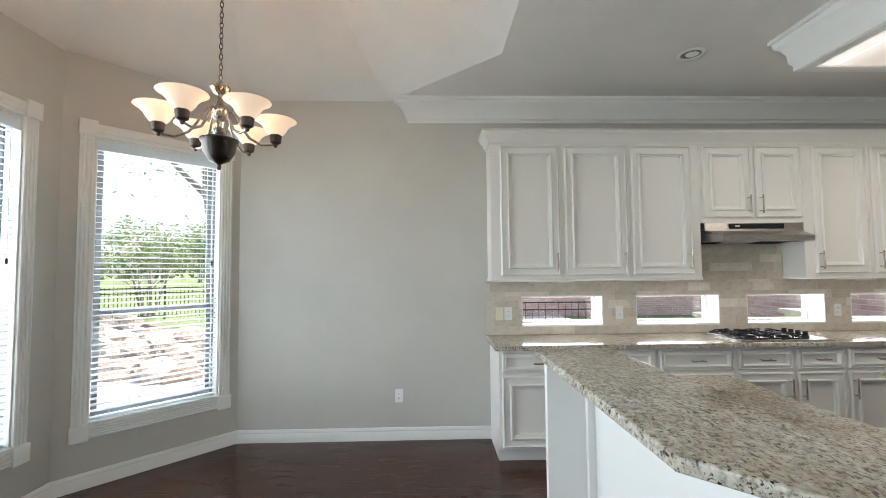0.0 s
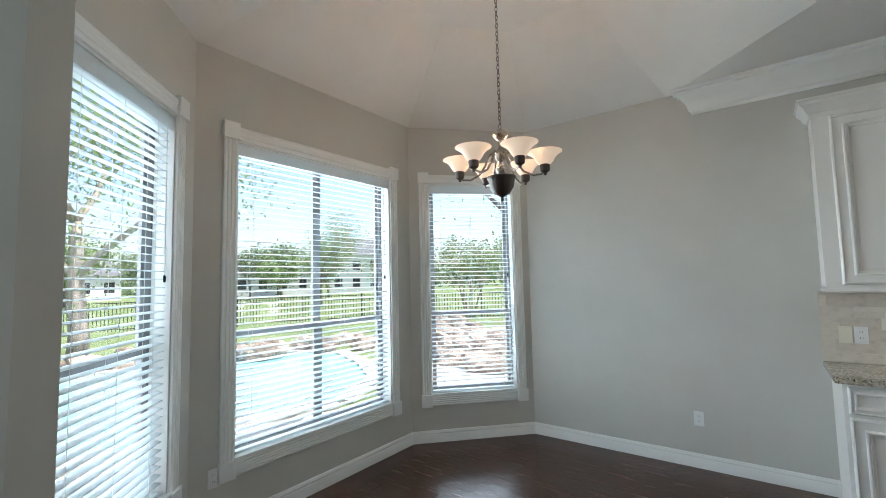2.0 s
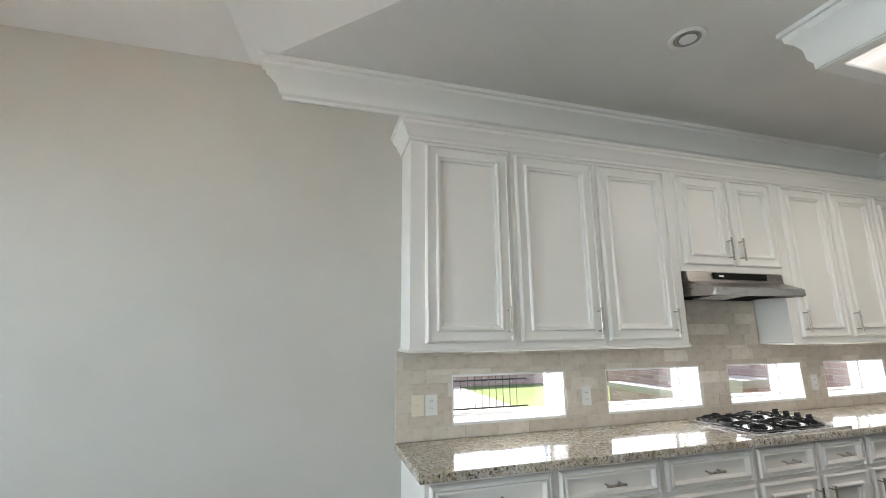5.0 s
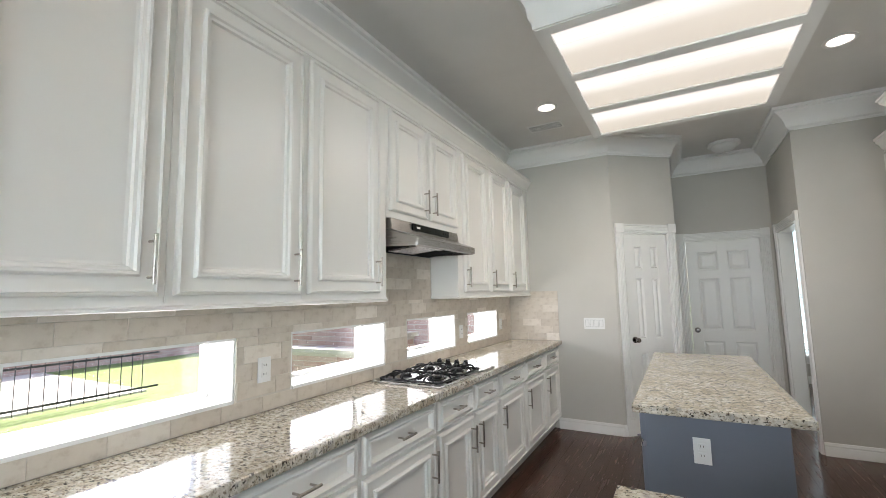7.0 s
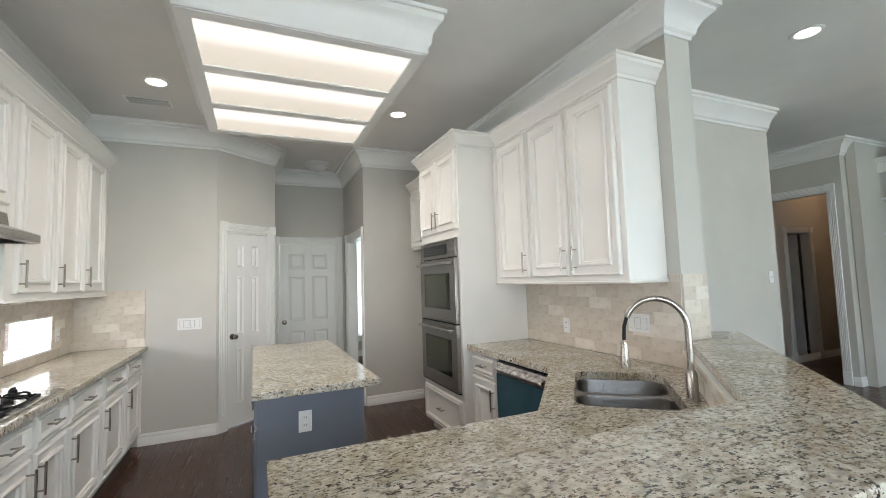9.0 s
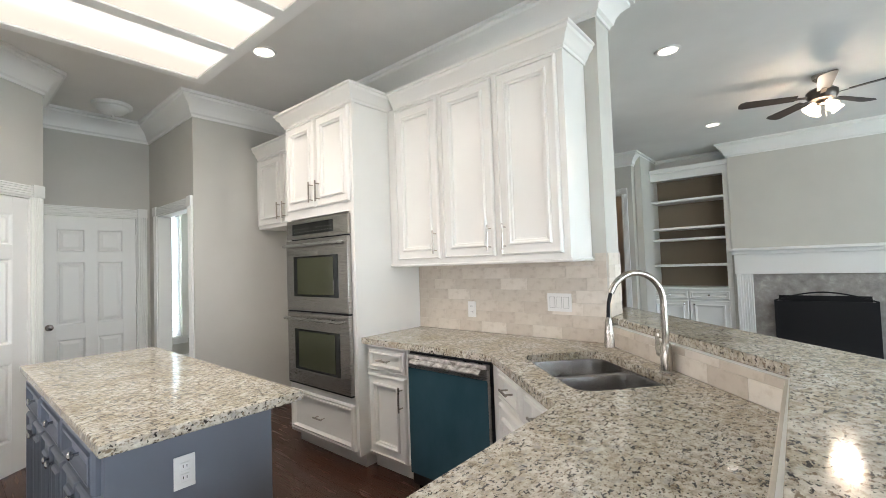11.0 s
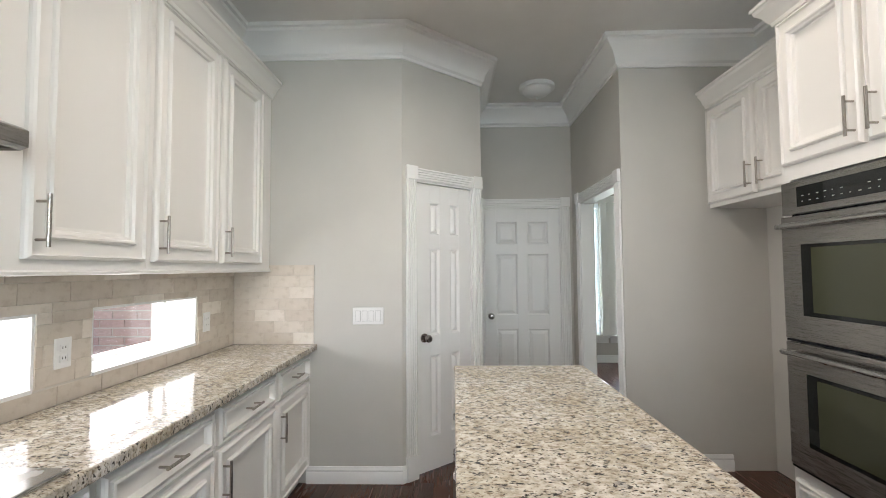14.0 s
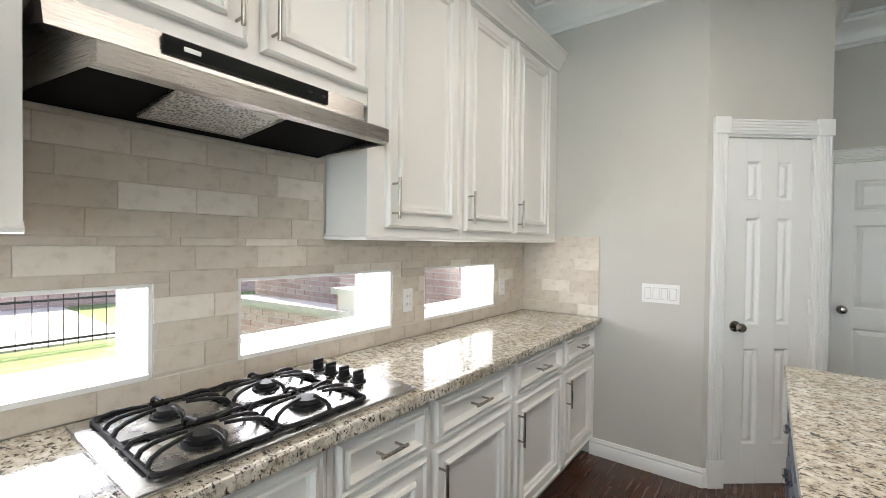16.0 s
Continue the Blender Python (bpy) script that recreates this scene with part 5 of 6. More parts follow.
# ---------------------------------------------------------------- living room things
def bookcase():
    b = thing("bookcase", "tall white built-in bookcase with empty shelves and cupboards", "bookcase", pose(3.755, -3.60, 0, 0, 0, 180))
    w, d = 1.19, 0.455
    bm = bmesh.new()
    add_box(bm, 0, 0, 0.0, 0.07, 0.05, 2.78)
    add_box(bm, w - 0.07, 0, 0.0, w, 0.05, 2.78)
    add_box(bm, 0.002, 0.05, 0, 0.03, d, 2.78)
    add_box(bm, w - 0.03, 0.05, 0, w - 0.002, d, 2.78)
    add_box(bm, 0.07, 0, 2.66, w - 0.07, 0.05, 2.78)
    add_box(bm, 0.03, 0.05, 2.70, w - 0.03, d, 2.78)
    part("case", bm, TRIM, b)
    part("back", boxm(0.03, d - 0.02, 0.9, w - 0.03, d - 0.005, 2.70), BACKTAN, b, "tan painted back panel")
    part("cornice", boxm(-0.02, -0.035, 2.78, w + 0.02, d, 2.85, 0.006), TRIM, b)
    for z in (1.28, 1.70, 1.88, 2.33):
        part("shelf", boxm(0.031, 0.01, z - 0.035, w - 0.031, d - 0.021, z, 0.003), TRIM, b)
    part("base", boxm(0.031, 0.02, 0.0, w - 0.031, d - 0.021, 0.88), TRIM, b)
    part("counter", boxm(0.0, -0.03, 0.881, w, d - 0.021, 0.915, 0.004), TRIM, b)
    for i in range(2):
        x = 0.05 + i * 0.55
        front(b, "drawer_front", x, 0.735, 0.53, 0.125, TRIM, ("k", x + 0.265, 0.80))
        front(b, "door", x, 0.12, 0.53, 0.59, TRIM, ("k", x + (0.47 if i == 0 else 0.06), 0.65))


BACKTAN = painted("tan_panel_paint", (0.21, 0.165, 0.115), 0.6)
bookcase()


def fireplace():
    f = thing("fireplace", "white fluted mantel round a grey stone firebox surround", "fireplace", pose(2.54, YC, 0, 0, 0, 180))
    w = 1.95
    for x in (0.02, w - 0.24):
        part("pilaster", bar_of(fluted(0.20, 6, 0.05), (x, -0.001, 0.12), (1, 0, 0), (0, -1, 0), (0, 0, 1), 1.0), TRIM, f)
        part("plinth", boxm(x - 0.01, -0.065, 0, x + 0.21, -0.001, 0.12, 0.004), TRIM, f)
    part("frieze", boxm(0.01, -0.075, 1.12, w - 0.03, -0.001, 1.40, 0.004), TRIM, f)
    part("bed_mould", boxm(-0.02, -0.12, 1.40, w, -0.001, 1.455, 0.012), TRIM, f)
    part("mantel_shelf", boxm(-0.06, -0.19, 1.456, w + 0.04, -0.001, 1.495, 0.006), TRIM, f)
    part("surround", boxm(0.22, -0.02, 0.0, w - 0.24, -0.001, 1.12), SURROUND, f, "mottled grey stone surround")
    part("hearth", boxm(0.10, -0.50, 0.0, w - 0.12, -0.07, 0.035, 0.004), SURROUND, f)
    part("firebox", boxm(0.50, -0.026, 0.04, w - 0.52, -0.0205, 0.82), BLACK, f, "dark firebox opening")
    sc = thing("fireplace_screen", "black arched metal fireplace screen", "fireplace screen", pose(2.54, YC - 0.0, 0.035, 0, 0, 180))
    part("mesh_panel", boxm(0.45, -0.16, 0.0, w - 0.47, -0.15, 0.72, 0.003), BLACK, sc)
    arc = [(0.45 + (w - 0.92) * i / 16, -0.155, 0.72 + 0.12 * math.sin(math.pi * i / 16)) for i in range(17)]
    smooth(part("arch_bar", tube(arc, 0.010, 8), BLACK, sc))


def stone_grey():
    m = mat("grey_stone_slab", (0.3, 0.28, 0.26), 0.35)
    nt, b = nodes_of(m)
    nt.links.new(ramp(nt, noise_tex(nt, coords(nt), 7, 7, 0.65), [(0.3, (0.20, 0.185, 0.17)), (0.55, (0.34, 0.32, 0.30)), (0.7, (0.52, 0.50, 0.47))]), b.inputs["Base Color"])
    return m


SURROUND = stone_grey()
fireplace()


def fan():
    f = thing("ceiling_fan", "bronze ceiling fan with dark blades and a lit lamp cluster", "ceiling fan", pose(1.54, -1.27, CH))
    smooth(part("canopy", lathe([(0, -0.001), (0.07, -0.001), (0.065, -0.04), (0.03, -0.07), (0.016, -0.072), (0.016, -0.13), (0, -0.13)], 22), NICKEL, f))
    smooth(part("motor", lathe([(0.02, -0.12), (0.09, -0.135), (0.12, -0.16), (0.12, -0.20), (0.10, -0.235), (0.05, -0.25), (0, -0.25)], 26), BRONZE, f))
    for k in range(5):
        m = Matrix.Rotation(radians(72 * k + 20), 4, "Z") @ Matrix.Rotation(radians(10), 4, "X")
        bm = bmesh.new()
        pl = [(0.20, -0.05), (0.62, -0.068), (0.66, -0.05), (0.67, 0.0), (0.66, 0.05), (0.62, 0.068), (0.20, 0.05)]
        lo = [bm.verts.new(m @ Vector((x, y, -0.003))) for x, y in pl]
        hi = [bm.verts.new(m @ Vector((x, y, 0.003))) for x, y in pl]
        bm.faces.new(lo[::-1])
        bm.faces.new(hi)
        for i in range(7):
            bm.faces.new((lo[i], lo[(i + 1) % 7], hi[(i + 1) % 7], hi[i]))
        bl = part("blade", bm, BLADE, f, "dark wood blade")
        bl.location.z = -0.195
        ir = part("blade_iron", boxm(0.09, -0.02, -0.006, 0.24, 0.02, -0.002), BRONZE, f)
        ir.matrix_basis = Matrix.Translation((0, 0, -0.197)) @ m
    smooth(part("light_kit", lathe([(0.05, -0.25), (0.05, -0.275), (0.03, -0.29), (0, -0.29)], 18), BRONZE, f))
    for k in range(4):
        a = radians(90 * k + 30)
        m = Matrix.Translation((0.07 * math.cos(a), 0.07 * math.sin(a), -0.27)) @ Matrix.Rotation(a, 4, "Z") @ Matrix.Rotation(radians(140), 4, "Y")
        smooth(part("glass_shade", lathe([(0.02, 0), (0.03, 0.02), (0.042, 0.06), (0.055, 0.085), (0.052, 0.085), (0.038, 0.058), (0.0, 0.03)], 18, m), FANGLASS, f, "glowing frosted glass shade"))
    for x in (-0.02, 0.03):
        part("pull_chain", tube([(x, 0.02, -0.29), (x, 0.02, -0.40)], 0.0015, 5), NICKEL, f)


BLADE = painted("dark_blade_wood", (0.035, 0.025, 0.02), 0.5)
FANGLASS = glowing("lit_frosted_glass", (1.0, 0.86, 0.68), 1.0)
fan()


# ---------------------------------------------------------------- outdoors
GZ = -0.15


def grass_mat():
    m = mat("mown_lawn", (0.09, 0.16, 0.035), 0.9)
    nt, b = nodes_of(m)
    v = coords(nt)
    a = ramp(nt, noise_tex(nt, v, 0.25, 5), [(0.35, (0.12, 0.17, 0.05)), (0.65, (0.18, 0.235, 0.085))])
    f = ramp(nt, noise_tex(nt, v, 30, 4), [(0.3, (0.7, 0.7, 0.7)), (0.7, (1.2, 1.2, 1.1))])
    nt.links.new(mix(nt, a, f, 1.0, "MULTIPLY"), b.inputs["Base Color"])
    bump(nt, b, noise_tex(nt, v, 60, 3), 0.5, 0.03)
    return m


def concrete_mat():
    m = mat("pale_patio_concrete", (0.52, 0.49, 0.44), 0.85)
    nt, b = nodes_of(m)
    v = coords(nt)
    nt.links.new(ramp(nt, noise_tex(nt, v, 3, 7), [(0.3, (0.42, 0.39, 0.35)), (0.7, (0.58, 0.55, 0.50))]), b.inputs["Base Color"])
    bump(nt, b, noise_tex(nt, v, 80, 4), 0.3, 0.004)
    return m


def water_mat():
    m = mat("pool_water", (0.22, 0.50, 0.51), 0.05)
    nt, b = nodes_of(m)
    v = coords(nt)
    nt.links.new(ramp(nt, noise_tex(nt, v, 0.6, 4), [(0.3, (0.20, 0.47, 0.485)), (0.7, (0.30, 0.58, 0.58))]), b.inputs["Base Color"])
    bump(nt, b, noise_tex(nt, v, 5, 4), 0.25, 0.03)
    return m


def rock_mat():
    m = mat("tan_boulder_stone", (0.4, 0.33, 0.26), 0.9)
    nt, b = nodes_of(m)
    info = nt.nodes.new("ShaderNodeObjectInfo")
    tone = ramp(nt, info.outputs["Random"], [(0.0, (0.26, 0.20, 0.15)), (0.5, (0.42, 0.35, 0.28)), (1.0, (0.54, 0.48, 0.41))])
    f = ramp(nt, noise_tex(nt, coords(nt), 5, 8, 0.7), [(0.3, (0.5, 0.48, 0.46)), (0.7, (1.15, 1.12, 1.1))])
    nt.links.new(mix(nt, tone, f, 1.0, "MULTIPLY"), b.inputs["Base Color"])
    bump(nt, b, noise_tex(nt, coords(nt), 9, 8), 0.7, 0.06)
    return m


def leaf_mat(name, lo, hi):
    m = mat(name, lo, 0.6)
    nt, b = nodes_of(m)
    geo = nt.nodes.new("ShaderNodeNewGeometry")
    nt.links.new(ramp(nt, geo.outputs["Random Per Island"], [(0.0, lo), (1.0, hi)]), b.inputs["Base Color"])
    b.inputs["Transmission Weight"].default_value = 0.0
    return m


def bark_mat(name, c):
    m = mat(name, c, 0.9)
    nt, b = nodes_of(m)
    f = noise_tex(nt, coords(nt, (6, 6, 1)), 4, 6)
    nt.links.new(ramp(nt, f, [(0.3, tuple(v * 0.6 for v in c)), (0.7, tuple(min(1, v * 1.25) for v in c))]), b.inputs["Base Color"])
    bump(nt, b, f, 0.6, 0.03)
    return m


GRASS, CONC, WATER, ROCK = grass_mat(), concrete_mat(), water_mat(), rock_mat()
SOIL = painted("dark_garden_soil", (0.10, 0.08, 0.06), 0.95, 20, 0.6, 0.3)
BARK, PALEBARK = bark_mat("grey_brown_bark", (0.16, 0.13, 0.105)), bark_mat("pale_smooth_bark", (0.36, 0.30, 0.24))
LEAF1 = leaf_mat("spring_leaves", (0.11, 0.17, 0.045), (0.24, 0.32, 0.11))
LEAF2 = leaf_mat("dark_leaves", (0.085, 0.13, 0.05), (0.19, 0.25, 0.11))
IRON = mat("black_iron", (0.015, 0.015, 0.016), 0.5)

g = bmesh.new()
R0 = 900
ring = [(R0 * math.cos(2 * math.pi * i / 48), R0 * math.sin(2 * math.pi * i / 48)) for i in range(48)]
g.faces.new([g.verts.new((x, y, GZ)) for x, y in ring])
tagged(part("ground", g, GRASS), "wide green lawn reaching the horizon", "lawn", kind="structure")
tagged(part("patio", prism([(-4.0, -6), (-4.1, 2.6), (-3.95, 4.0), (-3.45, 5.4), (-3.9, 6.5), (-4.9, 7.75), (-3.4, 8.3), (-2.0, 8.5), (-0.4, 8.2), (0.2, 5.54), (-0.8, 5.54), (-1.6, 5.0), (-1.94, 4.4), (-1.94, 2.3), (-2.77, 1.5), (-2.77, -6)], GZ + 0.004, GZ + 0.03), CONC), "pale concrete pool patio", "patio", kind="structure")
POOL = [(-4.35, -5), (-4.45, 2.6), (-4.3, 4.0), (-3.95, 5.2), (-4.6, 6.5), (-5.8, 7.3), (-7.4, 8.0), (-8.6, 7.2), (-8.9, 5.2), (-9.4, 3.9), (-9.2, -5)]
tagged(part("water", prism(POOL, GZ + 0.002, GZ + 0.012), WATER), "turquoise swimming pool water", "water", kind="structure")
cp = thing("pool_coping", "pale stone coping round the swimming pool", "coping")
for i in range(len(POOL) - 1):
    a, b = Vector(POOL[i]), Vector(POOL[i + 1])
    n = max(1, int((b - a).length / 0.6))
    for k in range(n):
        p, q = a.lerp(b, k / n), a.lerp(b, (k + 1) / n)
        d = (q - p).normalized()
        o = Vector((-d.y, d.x)) * 0.30
        p2, q2 = p + d * 0.006, q - d * 0.006
        part("coping_stone", prism([tuple(p2), tuple(q2), tuple(q2 - o), tuple(p2 - o)][::-1], GZ + 0.013, GZ + 0.06), CONC, cp)


def rock_mesh(seed):
    bm = bmesh.new()
    bmesh.ops.create_icosphere(bm, subdivisions=2, radius=1.0)
    for v in bm.verts:
        q = v.co * 0.9 + Vector((seed * 7.3, seed * 3.1, seed))
        v.co *= 0.75 + 0.45 * noise.noise(q) + 0.22 * noise.noise(q * 2.7)
        v.co.z *= 0.72
    return bm


rocks = []
for s in range(5):
    o = part("boulder", rock_mesh(s + 1), ROCK)
    tagged(o, "rough tan boulder in the pool rockery", "boulder", "rockery boulders")
    rocks.append(o)
rr = random.Random(5)
spots = []
for i in range(170):
    if i < 105:      # heap seen past the corner window
        u = rr.random()
        x, y = -3.4 - u * 3.6 + rr.uniform(-0.7, 0.7), 8.0 + u * 2.2 + rr.uniform(-0.2, 1.9)
        lift = max(0, (y - 8.2)) * 0.12
    else:           # edging behind the pool
        u = rr.random()
        x, y = -7.6 - u * 2.6 + rr.uniform(-0.6, 0.6), 8.9 - u * 6.0 + rr.uniform(-0.5, 0.9)
        x = min(x, -9.75) if y < 6 else x
        lift = 0.06
    spots.append((x, y, lift))
for i, (x, y, lift) in enumerate(spots):
    m = Matrix.Translation((x, y, GZ + 0.10 + lift)) @ Matrix.Rotation(rr.uniform(0, 6.3), 4, "Z") @ Matrix.Rotation(rr.uniform(-0.4, 0.4), 4, "X")
    s = rr.uniform(0.15, 0.40)
    if i < 5:
        rocks[i].matrix_basis = m @ Matrix.Diagonal((s, s * rr.uniform(0.8, 1.3), s, 1))
    else:
        o = rocks[i % 5].copy()
        scene.collection.objects.link(o)
        o.matrix_basis = m @ Matrix.Diagonal((s, s * rr.uniform(0.8, 1.3), s * rr.uniform(0.8, 1.2), 1))
bank = bmesh.new()
nb = 14
gv = [[bank.verts.new((-3.0 - 4.8 * i / nb - 0.5 + j * 0.05, 7.7 + 2.3 * i / nb + 3.0 * j / nb, GZ + 0.01 + (0.34 * math.sin(math.pi * min(1, j / nb)) * math.sin(math.pi * i / nb) + 0.12 * noise.noise(Vector((i * 0.9, j * 0.9, 0)))) * (0 if j in (0, nb) or i in (0, nb) else 1))) for j in range(nb + 1)] for i in range(nb + 1)]
for i in range(nb):
    for j in range(nb):
        bank.faces.new((gv[i][j], gv[i + 1][j], gv[i + 1][j + 1], gv[i][j + 1]))
tagged(part("rockery_bank", bank, SOIL), "earth and stone bank under the rockery", "bank", kind="structure")


def fence(name, pts, h, label, spacing=0.12, panel=2.4, bar=0.011):
    f = thing(name, label, "fence")
    for a, b in zip(pts, pts[1:]):
        a, b = Vector(a), Vector(b)
        n = max(1, round((b - a).length / panel))
        m0, _ = along(tuple(a), tuple(b), GZ)
        L = (b - a).length / n
        for k in range(n):
            m = m0 @ Matrix.Translation((k * L, 0, 0))
            part("post", add_box(bmesh.new(), -0.03, -0.03, 0, 0.03, 0.03, h + 0.08, m), IRON, f)
            for z in (0.12, h - 0.22, h - 0.05):
                part("rail", add_box(bmesh.new(), 0.03, -0.012, z, L - 0.03, 0.012, z + 0.03, m), IRON, f)
            bm = bmesh.new()
            for i in range(1, int(L / spacing)):
                x = i * spacing
                add_box(bm, x - bar, -bar, 0.05, x + bar, bar, h, m)
            o = part("pickets", bm, IRON, f)
            tagged(o, kind="stuff")


fence("iron_fence", [(-20, -14), (-19, 6), (-13.5, 14.5), (-4, 19.5), (4, 21)], 1.15, "black wrought iron garden fence behind the pool")


def tree(name, x, y, h, trunk_r, crown_r, leaves, bark, leaf, label, seed, stems=1, crown_lo=0.4, lean=(0, 0), leafsize=0.16, bare=0.0):
    t = thing(name, label, "tree", pose(x, y, GZ))
    r = random.Random(seed)
    bm = bmesh.new()
    tips = []

    def grow(p, d, length, rad, depth):
        pts, rads = [p.copy()], [rad]
        n = 5
        for i in range(n):
            d = (d + Vector((r.uniform(-1, 1), r.uniform(-1, 1), r.uniform(-0.3, 0.5))) * 0.13).normalized()
            p = p + d * length / n
            pts.append(p.copy())
            rads.append(rad * (1 - 0.42 * (i + 1) / n))
        tube(pts, rads, 7 if depth < 2 else 5, bm)
        if depth >= 3:
            tips.append(p)
            return
        tips.append(pts[3])
        for k in range(r.choice((3, 4)) if depth else 5):
            a = r.uniform(0, 6.28)
            nd = (d * 0.75 + Vector((math.cos(a), math.sin(a), r.uniform(-0.05, 0.55))) * 0.85).normalized()
            at = pts[-1] if k < 2 else pts[r.randint(2, 5)]
            grow(at, nd, length * r.uniform(0.5, 0.72), rads[-1] * 0.75, depth + 1)

    for s in range(stems):
        a = 6.28 * s / max(1, stems) + 0.4
        d = Vector((lean[0], lean[1], 1)) if stems == 1 else Vector((0.28 * math.cos(a), 0.28 * math.sin(a), 1))
        o = Vector((0, 0, -0.05)) if stems == 1 else Vector((0.15 * math.cos(a), 0.15 * math.sin(a), -0.05))
        grow(o, d.normalized(), h * (crown_lo + 0.12), trunk_r / (1 if stems == 1 else 2.2), 0 if stems == 1 else 1)
    smooth(part("trunk", bm, bark, t), 180)
    vs, fs = [], []
    tips = [p for p in tips if p.z > bare]
    for i in range(leaves):
        c = r.choice(tips) + Vector((r.gauss(0, 1), r.gauss(0, 1), r.gauss(0, 0.8))) * crown_r * 0.17
        a, b = Vector((r.gauss(0, 1), r.gauss(0, 1), r.gauss(0, 1))).normalized(), Vector((r.gauss(0, 1), r.gauss(0, 1), r.gauss(0, 1)))
        b = a.cross(b).normalized()
        s = leafsize * r.uniform(0.6, 1.3)
        k = len(vs)
        vs += [c - a * s, c + b * s * 0.45, c + a * s, c - b * s * 0.45]
        fs.append((k, k + 1, k + 2, k + 3))
    me = bpy.data.meshes.new("crown")
    me.from_pydata([tuple(v) for v in vs], [], fs)
    me.materials.append(leaf)
    cr = new("crown", me)
    cr.parent = t
    return t


tree("tree", -4.6, 13.0, 10.5, 0.20, 4.0, 7000, BARK, LEAF1, "tall tree with a leaning dark trunk and sparse spring leaves", 3, lean=(-0.12, 0.06), crown_lo=0.36, leafsize=0.06)
tree("tree", -9.85, 17.75, 3.0, 0.12, 1.1, 2600, PALEBARK, LEAF1, "small multi-stemmed tree with pale trunks", 8, stems=5, crown_lo=0.52, leafsize=0.07, bare=1.9)
tree("tree", -13.2, 17.2, 2.6, 0.12, 1.1, 2600, PALEBARK, LEAF1, "small multi-stemmed tree with pale trunks", 9, stems=4, crown_lo=0.52, leafsize=0.06, bare=1.75)
tree("tree", -11.5, 4.1, 9.0, 0.22, 4.0, 11000, PALEBARK, LEAF1, "spreading garden tree with a pale trunk", 12, crown_lo=0.25, leafsize=0.06)
tree("tree", -25.0, 21.0, 7.5, 0.16, 3.6, 7000, BARK, LEAF1, "spreading garden tree with thin spring foliage", 15, crown_lo=0.3, leafsize=0.07)
rt = random.Random(77)
for i in range(16):
    a = radians(98 + 6.2 * i + rt.uniform(-2, 2))
    d = rt.uniform(62, 92)
    tree("tree", d * math.cos(a), d * math.sin(a), rt.uniform(7, 11), 0.28, 5.0, 2600, BARK, LEAF2 if i % 3 else LEAF1, "distant tree beyond the lawn", 100 + i, crown_lo=0.3, leafsize=0.26)
for i in range(7):
    a = radians(139 + 5.2 * i + rt.uniform(-1.5, 1.5))
    d = rt.uniform(44, 54)
    tree("tree", d * math.cos(a), d * math.sin(a), rt.uniform(4.5, 6.5), 0.16, 3.0, 2600, BARK, LEAF1 if i % 2 else LEAF2, "young tree on the lawn before distant houses", 140 + i, crown_lo=0.3, leafsize=0.17)
# far woods
vs, fs = [], []
for i in range(9000):
    a = radians(rt.uniform(60, 235))
    d = rt.uniform(115, 150)
    hgt = 7 + 3.5 * noise.noise(Vector((math.cos(a) * 9, math.sin(a) * 9, 0)))
    c = Vector((d * math.cos(a), d * math.sin(a), GZ + hgt * rt.random() ** 0.8))
    p, q = Vector((rt.gauss(0, 1), rt.gauss(0, 1), rt.gauss(0, 1))).normalized(), Vector((rt.gauss(0, 1), rt.gauss(0, 1), rt.gauss(0, 1)))
    q = p.cross(q).normalized()
    s = rt.uniform(0.6, 1.3)
    k = len(vs)
    vs += [c - p * s, c + q * s * 0.7, c + p * s, c - q * s * 0.7]
    fs.append((k, k + 1, k + 2, k + 3))
me = bpy.data.meshes.new("far_woods")
me.from_pydata([tuple(v) for v in vs], [], fs)
me.materials.append(LEAF2)
tagged(new("far_woods", me), "distant belt of mixed woods", "woods", kind="stuff")

SIDING, ROOFM, DARKWIN = painted("pale_siding", (0.62, 0.62, 0.6), 0.8), painted("grey_shingle", (0.12, 0.12, 0.13), 0.9), mat("dark_window", (0.03, 0.035, 0.04), 0.1)


def house(x, y, rz, w, d, h, label):
    o = thing("house", label, "house", pose(x, y, GZ, 0, 0, rz))
    part("wall", boxm(-w / 2, -d / 2, 0, w / 2, d / 2, h), SIDING, o)
    bm = bmesh.new()
    e = 0.5
    v = [bm.verts.new(p) for p in ((-w / 2 - e, -d / 2 - e, h), (w / 2 + e, -d / 2 - e, h), (w / 2 + e, d / 2 + e, h), (-w / 2 - e, d / 2 + e, h), (-w / 2 + 1, 0, h + d * 0.35), (w / 2 - 1, 0, h + d * 0.35))]
    for f in ((0, 1, 5, 4), (1, 2, 5), (2, 3, 4, 5), (3, 0, 4), (3, 2, 1, 0)):
        bm.faces.new([v[i] for i in f])
    part("roof", bm, ROOFM, o)
    n = int(w / 2.4)
    for i in range(n):
        for z in ((1.0,) if h < 4 else (1.0, 3.6)):
            xx = -w / 2 + (i + 0.5) * w / n
            win = part("window", boxm(xx - 0.55, -d / 2 - 0.03, z, xx + 0.55, -d / 2 - 0.001, z + 1.4), DARKWIN, o)
            part("frame", boxm(xx - 0.62, -d / 2 - 0.05, z - 0.08, xx + 0.62, -d / 2 - 0.031, z), TRIM, win)


house(-62, 38, 62, 14, 9, 3.2, "distant pale house with a grey roof")
house(-50, 52, 50, 16, 9, 5.8, "distant pale two-storey house with a grey roof")
house(-72, 14, 85, 15, 9, 3.2, "distant pale house with a low grey roof")

